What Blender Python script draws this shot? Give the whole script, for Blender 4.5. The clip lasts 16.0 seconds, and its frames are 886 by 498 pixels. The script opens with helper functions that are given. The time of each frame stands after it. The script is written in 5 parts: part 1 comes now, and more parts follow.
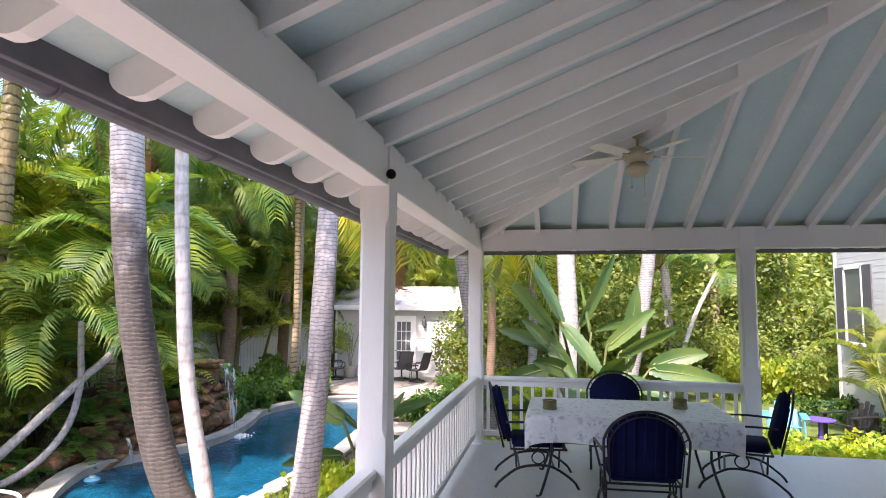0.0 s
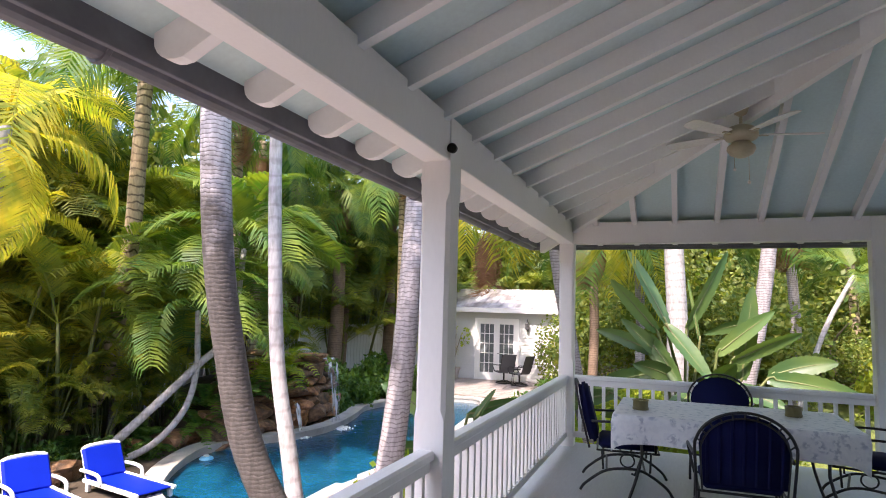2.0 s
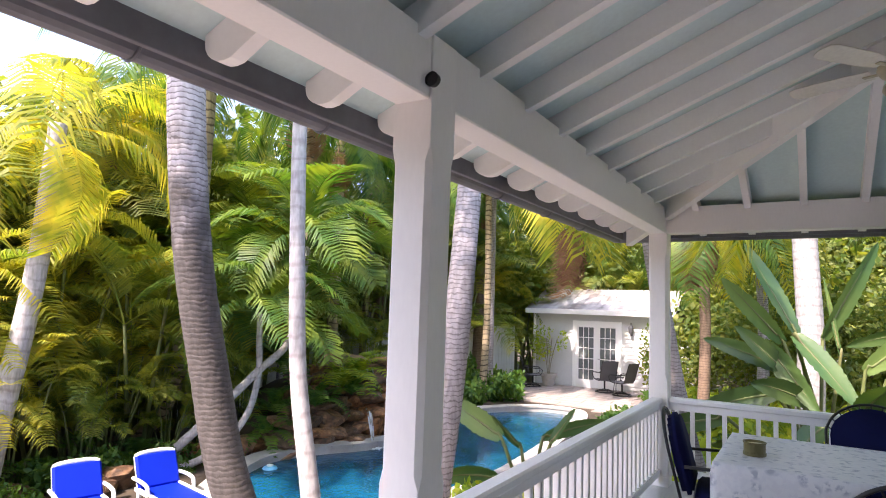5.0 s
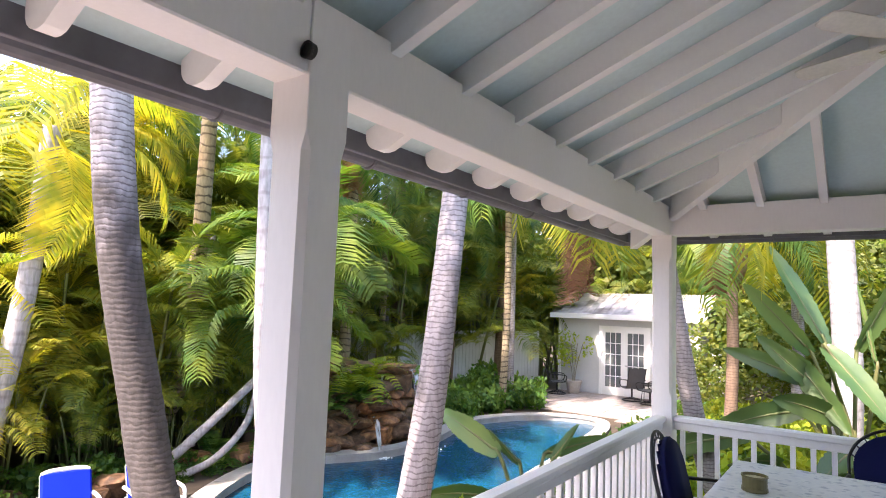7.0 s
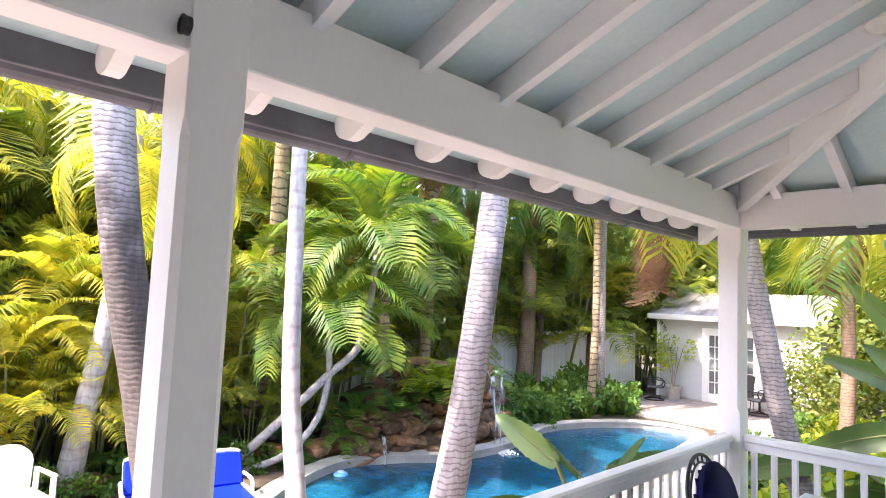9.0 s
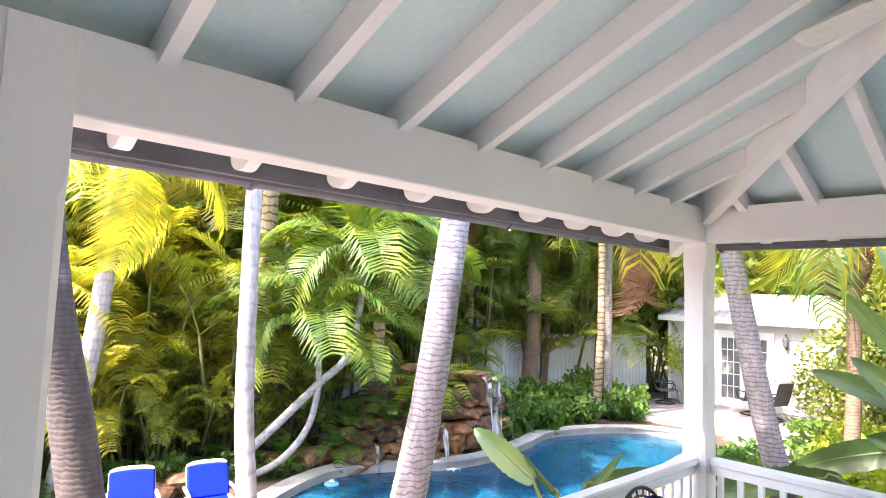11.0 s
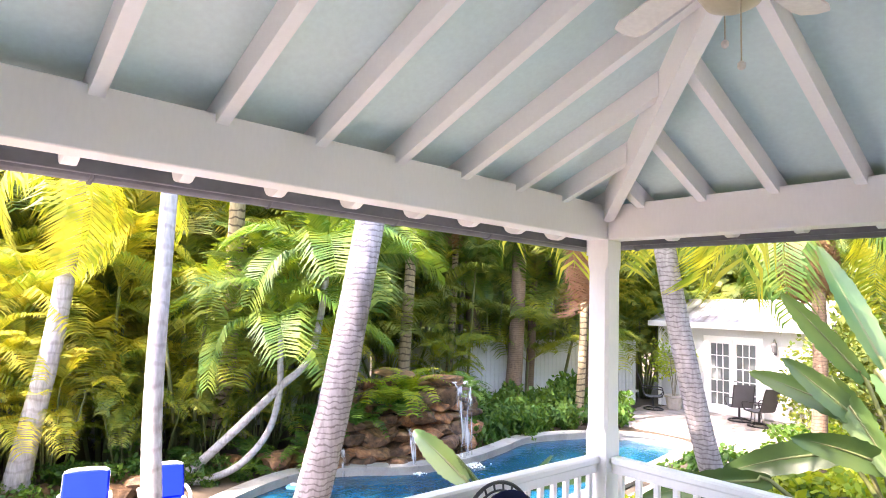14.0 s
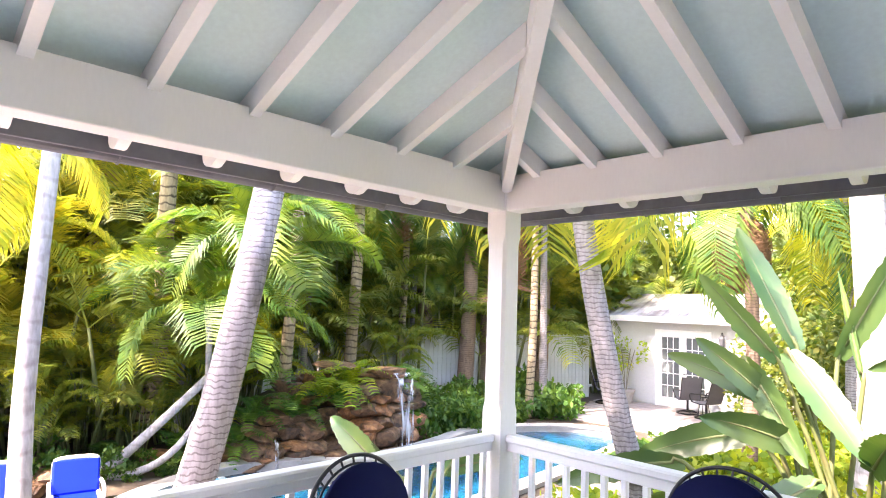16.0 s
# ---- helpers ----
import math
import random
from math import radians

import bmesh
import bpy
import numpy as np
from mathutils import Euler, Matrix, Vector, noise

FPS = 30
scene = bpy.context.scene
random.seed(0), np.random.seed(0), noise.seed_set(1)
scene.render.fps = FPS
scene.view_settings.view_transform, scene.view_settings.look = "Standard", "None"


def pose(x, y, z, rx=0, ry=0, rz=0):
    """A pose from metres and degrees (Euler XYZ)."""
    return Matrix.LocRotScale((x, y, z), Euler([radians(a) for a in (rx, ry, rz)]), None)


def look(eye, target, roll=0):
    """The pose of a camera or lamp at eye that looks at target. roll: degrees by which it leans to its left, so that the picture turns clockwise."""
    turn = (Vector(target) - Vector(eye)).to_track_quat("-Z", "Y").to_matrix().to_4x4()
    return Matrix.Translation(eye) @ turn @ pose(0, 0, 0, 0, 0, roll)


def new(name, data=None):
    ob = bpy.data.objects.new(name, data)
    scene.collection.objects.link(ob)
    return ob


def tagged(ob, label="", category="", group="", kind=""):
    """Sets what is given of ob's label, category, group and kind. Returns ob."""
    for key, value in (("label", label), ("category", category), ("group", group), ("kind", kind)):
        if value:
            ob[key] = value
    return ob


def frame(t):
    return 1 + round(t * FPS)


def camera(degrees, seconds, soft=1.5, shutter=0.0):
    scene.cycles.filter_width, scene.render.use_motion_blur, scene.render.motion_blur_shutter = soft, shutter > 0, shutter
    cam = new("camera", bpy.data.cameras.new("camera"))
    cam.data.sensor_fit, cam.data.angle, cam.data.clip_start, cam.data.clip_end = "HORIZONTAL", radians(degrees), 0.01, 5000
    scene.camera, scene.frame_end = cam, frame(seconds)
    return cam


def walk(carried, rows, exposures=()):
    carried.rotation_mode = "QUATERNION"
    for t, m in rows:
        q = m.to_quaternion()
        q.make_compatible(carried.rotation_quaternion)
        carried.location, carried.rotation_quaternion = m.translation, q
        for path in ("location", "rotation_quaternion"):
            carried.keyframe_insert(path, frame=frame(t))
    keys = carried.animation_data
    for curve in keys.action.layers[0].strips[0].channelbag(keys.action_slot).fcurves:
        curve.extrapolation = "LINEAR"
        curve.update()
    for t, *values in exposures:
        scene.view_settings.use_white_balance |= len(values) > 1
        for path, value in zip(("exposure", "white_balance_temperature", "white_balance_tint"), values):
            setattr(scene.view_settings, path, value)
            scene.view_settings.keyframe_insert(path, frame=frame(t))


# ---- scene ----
cam = camera(73.0, 16.0, soft=1.0)
PATH = [
    (0, (1.045, -7.733, 1.764), (0.671, -5.777, 1.943), 0.4),
    (0.5, (1.122, -7.733, 1.711), (0.65, -5.798, 1.903), 0.7),
    (1, (1.205, -7.725, 1.663), (0.627, -5.82, 1.859), 1.3),
    (1.5, (1.247, -7.648, 1.632), (0.579, -5.773, 1.825), 1.5),
    (2, (1.277, -7.524, 1.61), (0.55, -5.671, 1.805), 1.6),
    (2.5, (1.294, -7.346, 1.602), (0.55, -5.5, 1.797), 1.7),
    (3, (1.297, -7.154, 1.602), (0.47, -5.344, 1.8), 1.7),
    (3.5, (1.291, -6.929, 1.609), (0.37, -5.164, 1.801), 1.8),
    (4, (1.28, -6.674, 1.625), (0.316, -4.932, 1.814), 1.8),
    (6.5, (1.421, -5.813, 1.721), (0.286, -4.176, 1.906), 2.1),
    (7, (1.492, -5.659, 1.732), (0.347, -4.03, 1.921), 2.1),
    (7.5, (1.567, -5.505, 1.742), (0.361, -3.921, 1.927), 2.1),
    (8, (1.648, -5.357, 1.748), (0.331, -3.862, 1.926), 2.3),
    (10.5, (1.962, -4.686, 1.892), (0.513, -3.318, 2.057), 2.4),
    (11, (2.061, -4.606, 1.955), (0.595, -3.255, 2.115), 2.1),
    (11.5, (2.166, -4.517, 1.994), (0.688, -3.179, 2.154), 2.1),
    (12, (2.274, -4.417, 2.015), (0.772, -3.107, 2.179), 2.1),
    (12.5, (2.373, -4.322, 2.006), (0.873, -3.01, 2.174), 2.1),
    (13, (2.468, -4.219, 1.986), (0.966, -2.909, 2.157), 2.1),
    (13.5, (2.56, -4.107, 1.952), (1.056, -2.802, 2.13), 2.0),
    (14, (2.645, -3.984, 1.909), (1.148, -2.67, 2.094), 2.0),
    (14.5, (2.704, -3.831, 1.864), (1.232, -2.491, 2.054), 2.1),
    (15, (2.769, -3.683, 1.818), (1.336, -2.302, 2.013), 2.0),
    (15.5, (2.841, -3.552, 1.769), (1.42, -2.157, 1.958), 2.2),
    (16, (2.9, -3.417, 1.729), (1.465, -2.037, 1.92), 2.0),
]
walk(cam, [(t, look(e, g, r)) for t, e, g, r in PATH],
     exposures=[(t, s, 6480 + 16 * t, 23 + 0.3 * t) for t, s in ((0.0, 2.2), (3.5, 1.88), (5.0, 2.2), (6.5, 2.4), (8.2, 2.78), (10.5, 3.22), (13.0, 3.4), (16.0, 3.52))])

# ---- world and sun ----
SUN_TO = Vector((-0.16, -0.80, 1.05)).normalized()
world = bpy.data.worlds.new("sky_world")
scene.world = world
world.use_nodes = True
wn = world.node_tree
sky = wn.nodes.new("ShaderNodeTexSky")
sky.sky_type, sky.sun_disc = "NISHITA", False
sky.sun_elevation = math.asin(SUN_TO.z)
sky.sun_rotation = math.atan2(SUN_TO.x, SUN_TO.y)
sky.air_density, sky.dust_density = 1.2, 2.0
wn.links.new(sky.outputs[0], wn.nodes["Background"].inputs[0])
wn.nodes["Background"].inputs[1].default_value = 0.15
sun = new("sun", bpy.data.lights.new("sun", "SUN"))
sun.data.energy, sun.data.angle, sun.data.color = 3.1, radians(0.6), (1.0, 0.90, 0.76)
sun.matrix_world = look(SUN_TO * 40, (0, 0, 0))


# ---- materials ----
def nodes_of(name):
    m = bpy.data.materials.new(name)
    m.use_nodes = True
    t = m.node_tree
    return m, t, t.nodes["Principled BSDF"]


def tex(t, kind, scale, detail=4.0, vec=None, **extra):
    n = t.nodes.new(kind)
    n.inputs["Scale"].default_value = scale
    if "Detail" in n.inputs:
        n.inputs["Detail"].default_value = detail
    if vec is not None:
        t.links.new(vec, n.inputs["Vector"])
    for k, v in extra.items():
        n.inputs[k].default_value = v
    return n


def ramp(t, src, stops):
    r = t.nodes.new("ShaderNodeValToRGB")
    t.links.new(src, r.inputs[0])
    e = r.color_ramp.elements
    while len(e) < len(stops):
        e.new(0.5)
    for el, (p, c) in zip(e, stops):
        el.position, el.color = p, (*c, 1)
    return r


def mixed(t, fac, a, b, mode="MIX"):
    m = t.nodes.new("ShaderNodeMix")
    m.data_type, m.blend_type = "RGBA", mode
    for sock, v in ((m.inputs[0], fac), (m.inputs[6], a), (m.inputs[7], b)):
        if isinstance(v, bpy.types.NodeSocket):
            t.links.new(v, sock)
        elif isinstance(v, (int, float)):
            sock.default_value = v
        else:
            sock.default_value = (*v, 1)
    return m.outputs[2]


def obj_vec(t, scale=(1, 1, 1)):
    c = t.nodes.new("ShaderNodeTexCoord")
    mp = t.nodes.new("ShaderNodeMapping")
    mp.inputs["Scale"].default_value = scale
    t.links.new(c.outputs["Object"], mp.inputs[0])
    return mp.outputs[0]


def bump(t, p, height, strength, distance=0.01):
    b = t.nodes.new("ShaderNodeBump")
    b.inputs["Strength"].default_value, b.inputs["Distance"].default_value = strength, distance
    t.links.new(height, b.inputs["Height"])
    t.links.new(b.outputs[0], p.inputs["Normal"])


def mat_paint(name, col, dirt, rough=0.5, big=0.7, fine=40.0, amount=0.35, grain=(1, 1, 1), relief=0.15, fleck=0.9):
    """Painted or plain surface with soft stains and a fine grain."""
    m, t, p = nodes_of(name)
    v = obj_vec(t, grain)
    n1, n2 = tex(t, "ShaderNodeTexNoise", big, 5, v), tex(t, "ShaderNodeTexNoise", fine, 3, v)
    r1 = ramp(t, n1.outputs[0], [(0.45, (0, 0, 0)), (0.75, (amount,) * 3)])
    c = mixed(t, r1.outputs[0], col, dirt)
    r2 = ramp(t, n2.outputs[0], [(0.3, (fleck,) * 3), (0.7, (1.0,) * 3)])
    t.links.new(mixed(t, 1.0, c, r2.outputs[0], "MULTIPLY"), p.inputs["Base Color"])
    p.inputs["Roughness"].default_value = rough
    bump(t, p, n2.outputs[0], relief, 0.004)
    return m


def mat_leaf(name, dark, light, yellow, glow=0.4, rough=0.58, scale=3.0):
    """Leaf: colour varies by object and by leaf, some light passes through."""
    m, t, p = nodes_of(name)
    info, geo = t.nodes.new("ShaderNodeObjectInfo"), t.nodes.new("ShaderNodeNewGeometry")
    n = tex(t, "ShaderNodeTexNoise", scale, 2, obj_vec(t))
    a = mixed(t, geo.outputs["Random Per Island"], dark, light)
    r = ramp(t, n.outputs[0], [(0.42, (0, 0, 0)), (0.7, (0.8,) * 3)])
    b = mixed(t, r.outputs[0], a, yellow)
    r2 = ramp(t, info.outputs["Random"], [(0.0, (0.75,) * 3), (1.0, (1.2,) * 3)])
    c = mixed(t, 1.0, b, r2.outputs[0], "MULTIPLY")
    t.links.new(c, p.inputs["Base Color"])
    p.inputs["Roughness"].default_value = rough
    tr = t.nodes.new("ShaderNodeBsdfTranslucent")
    warm = mixed(t, 1.0, c, (1.5, 1.45, 0.5), "MULTIPLY")
    t.links.new(warm, tr.inputs[0])
    mx = t.nodes.new("ShaderNodeMixShader")
    mx.inputs[0].default_value = glow
    t.links.new(p.outputs[0], mx.inputs[1])
    t.links.new(tr.outputs[0], mx.inputs[2])
    t.links.new(mx.outputs[0], t.nodes["Material Output"].inputs[0])
    return m


def mat_bark(name, pale, dark, ring, stain, stain_low=(0.5, 0.7), crust=None):
    """Palm bark: ring scars across the stem, lichen and stains."""
    m, t, p = nodes_of(name)
    v = obj_vec(t)
    w = t.nodes.new("ShaderNodeTexWave")
    w.wave_type, w.bands_direction = "BANDS", "Z"
    w.inputs["Scale"].default_value, w.inputs["Distortion"].default_value = ring, 4.6
    w.inputs["Detail"].default_value, w.inputs["Detail Scale"].default_value = 4, 1.8
    t.links.new(v, w.inputs["Vector"])
    n1 = tex(t, "ShaderNodeTexNoise", 1.7, 6, v)
    n2 = tex(t, "ShaderNodeTexNoise", 30, 4, obj_vec(t, (1, 1, 0.25)))
    r = ramp(t, w.outputs[0], [(0.0, dark), (0.24, pale), (1.0, pale)])
    s = ramp(t, n1.outputs[0], [(stain_low[0], (0, 0, 0)), (stain_low[1], (0.85,) * 3)])
    c = mixed(t, s.outputs[0], r.outputs[0], stain)
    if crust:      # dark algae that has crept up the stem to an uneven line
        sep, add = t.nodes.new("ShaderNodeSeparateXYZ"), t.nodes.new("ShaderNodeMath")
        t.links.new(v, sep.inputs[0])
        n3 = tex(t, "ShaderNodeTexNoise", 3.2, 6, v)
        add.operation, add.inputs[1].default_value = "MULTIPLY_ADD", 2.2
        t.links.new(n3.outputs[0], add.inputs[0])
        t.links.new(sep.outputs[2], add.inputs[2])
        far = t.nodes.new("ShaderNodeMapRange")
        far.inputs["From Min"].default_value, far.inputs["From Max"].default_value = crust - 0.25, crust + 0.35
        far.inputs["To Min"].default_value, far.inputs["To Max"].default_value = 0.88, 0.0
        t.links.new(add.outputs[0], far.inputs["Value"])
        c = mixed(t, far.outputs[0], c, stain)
    r2 = ramp(t, n2.outputs[0], [(0.3, (0.65,) * 3), (0.65, (1.05,) * 3)])
    t.links.new(mixed(t, 1.0, c, r2.outputs[0], "MULTIPLY"), p.inputs["Base Color"])
    p.inputs["Roughness"].default_value = 0.85
    bump(t, p, w.outputs[0], 0.25, 0.006)
    return m


M_WHITE = mat_paint("white_paint", (0.86, 0.85, 0.83), (0.62, 0.60, 0.56), 0.42, 0.9, 60, 0.3, (1, 1, 0.3), 0.05, 0.97)
M_CEIL = mat_paint("white_rafter_paint", (0.86, 0.85, 0.83), (0.66, 0.64, 0.6), 0.55, 1.5, 45, 0.25, (1, 1, 1), 0.05, 0.97)
M_GREYFLOOR = mat_paint("grey_floor_paint", (0.56, 0.56, 0.57), (0.42, 0.42, 0.42), 0.33, 0.8, 50, 0.5, (1, 0.15, 1))
M_GUTTER = mat_paint("grey_gutter_metal", (0.17, 0.172, 0.19), (0.08, 0.08, 0.088), 0.45, 3.0, 25, 0.6)
M_NAVY = mat_paint("navy_cushion", (0.006, 0.009, 0.055), (0.004, 0.005, 0.03), 0.85, 3, 180, 0.5)
M_IRON = mat_paint("black_iron", (0.012, 0.012, 0.015), (0.03, 0.025, 0.02), 0.45, 6, 60, 0.4)
M_CANDLE = mat_paint("olive_tin", (0.16, 0.14, 0.05), (0.08, 0.07, 0.03), 0.4, 8, 40, 0.4)
M_WAX = mat_paint("wax", (0.62, 0.57, 0.38), (0.5, 0.45, 0.3), 0.5)
M_FAN = mat_paint("cream_enamel", (0.50, 0.45, 0.31), (0.33, 0.28, 0.17), 0.35, 5, 40, 0.4)
M_BLADE = mat_paint("white_blade", (0.78, 0.76, 0.70), (0.6, 0.57, 0.5), 0.4, 3, 40, 0.3)
M_BLUE = mat_paint("blue_sling", (0.003, 0.022, 0.42), (0.002, 0.014, 0.28), 0.5, 2.5, 90, 0.5)
M_RESIN = mat_paint("white_resin", (0.82, 0.82, 0.80), (0.6, 0.6, 0.56), 0.4, 2, 30, 0.25)
M_AQUA_RESIN = mat_paint("light_blue_resin", (0.07, 0.36, 0.68), (0.05, 0.26, 0.5), 0.45, 2, 30, 0.3)
M_PURPLE = mat_paint("purple_resin", (0.10, 0.06, 0.32), (0.05, 0.03, 0.2), 0.45)
M_CLAP = mat_paint("white_clapboard", (0.60, 0.60, 0.60), (0.42, 0.43, 0.40), 0.6, 0.8, 30, 0.35, (1, 1, 1))
M_FENCE = mat_paint("white_fence_paint", (0.62, 0.63, 0.62), (0.32, 0.34, 0.28), 0.7, 0.9, 20, 0.7)
M_SLING = mat_paint("grey_mesh_sling", (0.10, 0.10, 0.11), (0.06, 0.06, 0.06), 0.7, 4, 150, 0.4)
M_POT = mat_paint("pale_clay", (0.42, 0.38, 0.34), (0.2, 0.18, 0.15), 0.8, 4, 40, 0.6)
M_COPING = mat_paint("pale_coping_stone", (0.42, 0.40, 0.37), (0.24, 0.22, 0.2), 0.8, 2.5, 30, 0.7, relief=0.4)
M_PAVER = mat_paint("pink_grey_paver", (0.33, 0.28, 0.255), (0.18, 0.15, 0.13), 0.85, 1.2, 25, 0.7, relief=0.4)
M_SOIL = mat_paint("dark_soil", (0.06, 0.045, 0.032), (0.11, 0.08, 0.05), 0.95, 2, 12, 0.9, relief=0.9)
M_DEAD = mat_paint("dry_frond", (0.30, 0.15, 0.075), (0.16, 0.07, 0.035), 0.9, 4, 30, 0.8)
M_BUOY = mat_paint("pale_blue_float", (0.12, 0.50, 0.80), (0.6, 0.7, 0.75), 0.4)
M_BLACK = mat_paint("black_plastic", (0.006, 0.006, 0.006), (0.01, 0.01, 0.01), 0.5)
M_TWIG = mat_paint("thin_grey_stem", (0.24, 0.21, 0.15), (0.12, 0.10, 0.07), 0.85, 4, 30, 0.7)
M_CANE = mat_paint("green_cane", (0.13, 0.16, 0.05), (0.16, 0.12, 0.05), 0.6, 4, 20, 0.7)

L_ARECA = mat_leaf("areca_leaf", (0.085, 0.15, 0.028), (0.19, 0.255, 0.042), (0.38, 0.37, 0.055), 0.55)
# brighter, yellower leaf copy: sunlight is put into its colour
L_SUNLIT = mat_leaf("sunlit_gold_leaf", (0.18, 0.25, 0.03), (0.37, 0.37, 0.045), (0.62, 0.51, 0.065), 0.58)
L_PALM = mat_leaf("palm_leaf", (0.035, 0.10, 0.016), (0.075, 0.17, 0.025), (0.22, 0.28, 0.03), 0.42)
# darker leaf copy for back planting: shade is put into its colour
L_DARK = mat_leaf("shade_leaf", (0.06, 0.115, 0.028), (0.125, 0.185, 0.04), (0.28, 0.28, 0.055), 0.5)
L_FERN = mat_leaf("fern_leaf", (0.025, 0.085, 0.02), (0.06, 0.16, 0.025), (0.16, 0.26, 0.03), 0.4)
L_BROAD = mat_leaf("broad_leaf", (0.06, 0.12, 0.02), (0.15, 0.21, 0.04), (0.34, 0.34, 0.08), 0.4)
L_LIME = mat_leaf("lime_leaf", (0.13, 0.24, 0.02), (0.26, 0.36, 0.03), (0.50, 0.48, 0.03), 0.45)
L_BANANA = mat_leaf("paddle_leaf", (0.04, 0.10, 0.032), (0.07, 0.145, 0.05), (0.15, 0.21, 0.05), 0.30, 0.36, 1.2)

B_GREY = mat_bark("ringed_grey_bark", (0.33, 0.30, 0.31), (0.16, 0.14, 0.14), 6.8, (0.10, 0.085, 0.07), (0.56, 0.66))
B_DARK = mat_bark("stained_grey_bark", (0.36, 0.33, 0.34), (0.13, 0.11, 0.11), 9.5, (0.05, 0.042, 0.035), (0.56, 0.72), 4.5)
B_WHITE = mat_bark("pale_smooth_bark", (0.38, 0.365, 0.37), (0.30, 0.28, 0.28), 2.0, (0.32, 0.29, 0.27), (0.5, 0.75))
B_TAN = mat_bark("tan_ringed_bark", (0.34, 0.27, 0.17), (0.07, 0.05, 0.03), 2.2, (0.17, 0.12, 0.07), (0.5, 0.75))
B_BROWN = mat_bark("red_brown_bark", (0.23, 0.155, 0.105), (0.12, 0.075, 0.05), 6.0, (0.10, 0.06, 0.04), (0.5, 0.8))


def mat_ceiling():
    m, t, p = nodes_of("aqua_ceiling_boards")
    v = obj_vec(t)
    n = tex(t, "ShaderNodeTexNoise", 1.1, 5, v)
    n2 = tex(t, "ShaderNodeTexNoise", 35, 3, v)
    r = ramp(t, n.outputs[0], [(0.35, (0.58, 0.74, 0.73)), (0.7, (0.66, 0.81, 0.79))])
    r2 = ramp(t, n2.outputs[0], [(0.3, (0.93,) * 3), (0.7, (1.0,) * 3)])
    t.links.new(mixed(t, 1.0, r.outputs[0], r2.outputs[0], "MULTIPLY"), p.inputs["Base Color"])
    p.inputs["Roughness"].default_value = 0.5
    bump(t, p, n2.outputs[0], 0.15, 0.004)
    return m


def mat_water():
    m, t, p = nodes_of("pool_water")
    v = obj_vec(t)
    n = tex(t, "ShaderNodeTexNoise", 2.2, 3, v)
    n2 = tex(t, "ShaderNodeTexNoise", 9.0, 2, v)
    r = ramp(t, n.outputs[0], [(0.3, (0.002, 0.043, 0.092)), (0.7, (0.004, 0.08, 0.15))])
    t.links.new(r.outputs[0], p.inputs["Base Color"])
    p.inputs["Roughness"].default_value, p.inputs["IOR"].default_value = 0.04, 1.33
    add = t.nodes.new("ShaderNodeMath")
    t.links.new(n.outputs[0], add.inputs[0])
    t.links.new(n2.outputs[0], add.inputs[1])
    bump(t, p, add.outputs[0], 0.35, 0.03)
    return m


def mat_cloth():
    m, t, p = nodes_of("printed_tablecloth")
    v = obj_vec(t)
    vo = tex(t, "ShaderNodeTexVoronoi", 14, 0, v)
    n = tex(t, "ShaderNodeTexNoise", 26, 4, v)
    r = ramp(t, vo.outputs[0], [(0.25, (0.40, 0.42, 0.47)), (0.5, (0.66, 0.66, 0.67))])
    r2 = ramp(t, n.outputs[0], [(0.45, (0, 0, 0)), (0.56, (1, 1, 1))])
    t.links.new(mixed(t, r2.outputs[0], r.outputs[0], (0.70, 0.70, 0.70)), p.inputs["Base Color"])
    p.inputs["Roughness"].default_value = 0.45
    return m


def mat_rock():
    m, t, p = nodes_of("wet_brown_rock")
    info = t.nodes.new("ShaderNodeObjectInfo")
    v = obj_vec(t)
    n, n2 = tex(t, "ShaderNodeTexNoise", 3.0, 6, v), tex(t, "ShaderNodeTexNoise", 18, 5, v)
    a = ramp(t, n.outputs[0], [(0.35, (0.07, 0.045, 0.03)), (0.52, (0.22, 0.125, 0.07)), (0.72, (0.40, 0.26, 0.15))])
    r = ramp(t, info.outputs["Random"], [(0.0, (0.5, 0.47, 0.47)), (0.6, (1, 0.9, 0.8)), (1.0, (1.5, 1.05, 0.7))])
    t.links.new(mixed(t, 1.0, a.outputs[0], r.outputs[0], "MULTIPLY"), p.inputs["Base Color"])
    p.inputs["Roughness"].default_value = 0.5
    bump(t, p, n2.outputs[0], 0.8, 0.03)
    return m


def mat_fall():
    m, t, p = nodes_of("falling_water")
    n = tex(t, "ShaderNodeTexNoise", 14, 3, obj_vec(t, (1, 1, 0.08)))
    r = ramp(t, n.outputs[0], [(0.42, (0.0,) * 3), (0.66, (0.7,) * 3)])
    p.inputs["Base Color"].default_value = (0.85, 0.88, 0.92, 1)
    p.inputs["Roughness"].default_value = 0.15
    t.links.new(r.outputs[0], p.inputs["Alpha"])
    return m


def mat_grass():
    m, t, p = nodes_of("lawn_ground")
    v = obj_vec(t)
    n, n2 = tex(t, "ShaderNodeTexNoise", 0.6, 5, v), tex(t, "ShaderNodeTexNoise", 30, 4, v)
    a = ramp(t, n.outputs[0], [(0.35, (0.07, 0.11, 0.02)), (0.65, (0.17, 0.20, 0.04))])
    r = ramp(t, n2.outputs[0], [(0.3, (0.6,) * 3), (0.7, (1.1,) * 3)])
    t.links.new(mixed(t, 1.0, a.outputs[0], r.outputs[0], "MULTIPLY"), p.inputs["Base Color"])
    p.inputs["Roughness"].default_value = 0.95
    bump(t, p, n2.outputs[0], 0.9, 0.03)
    return m


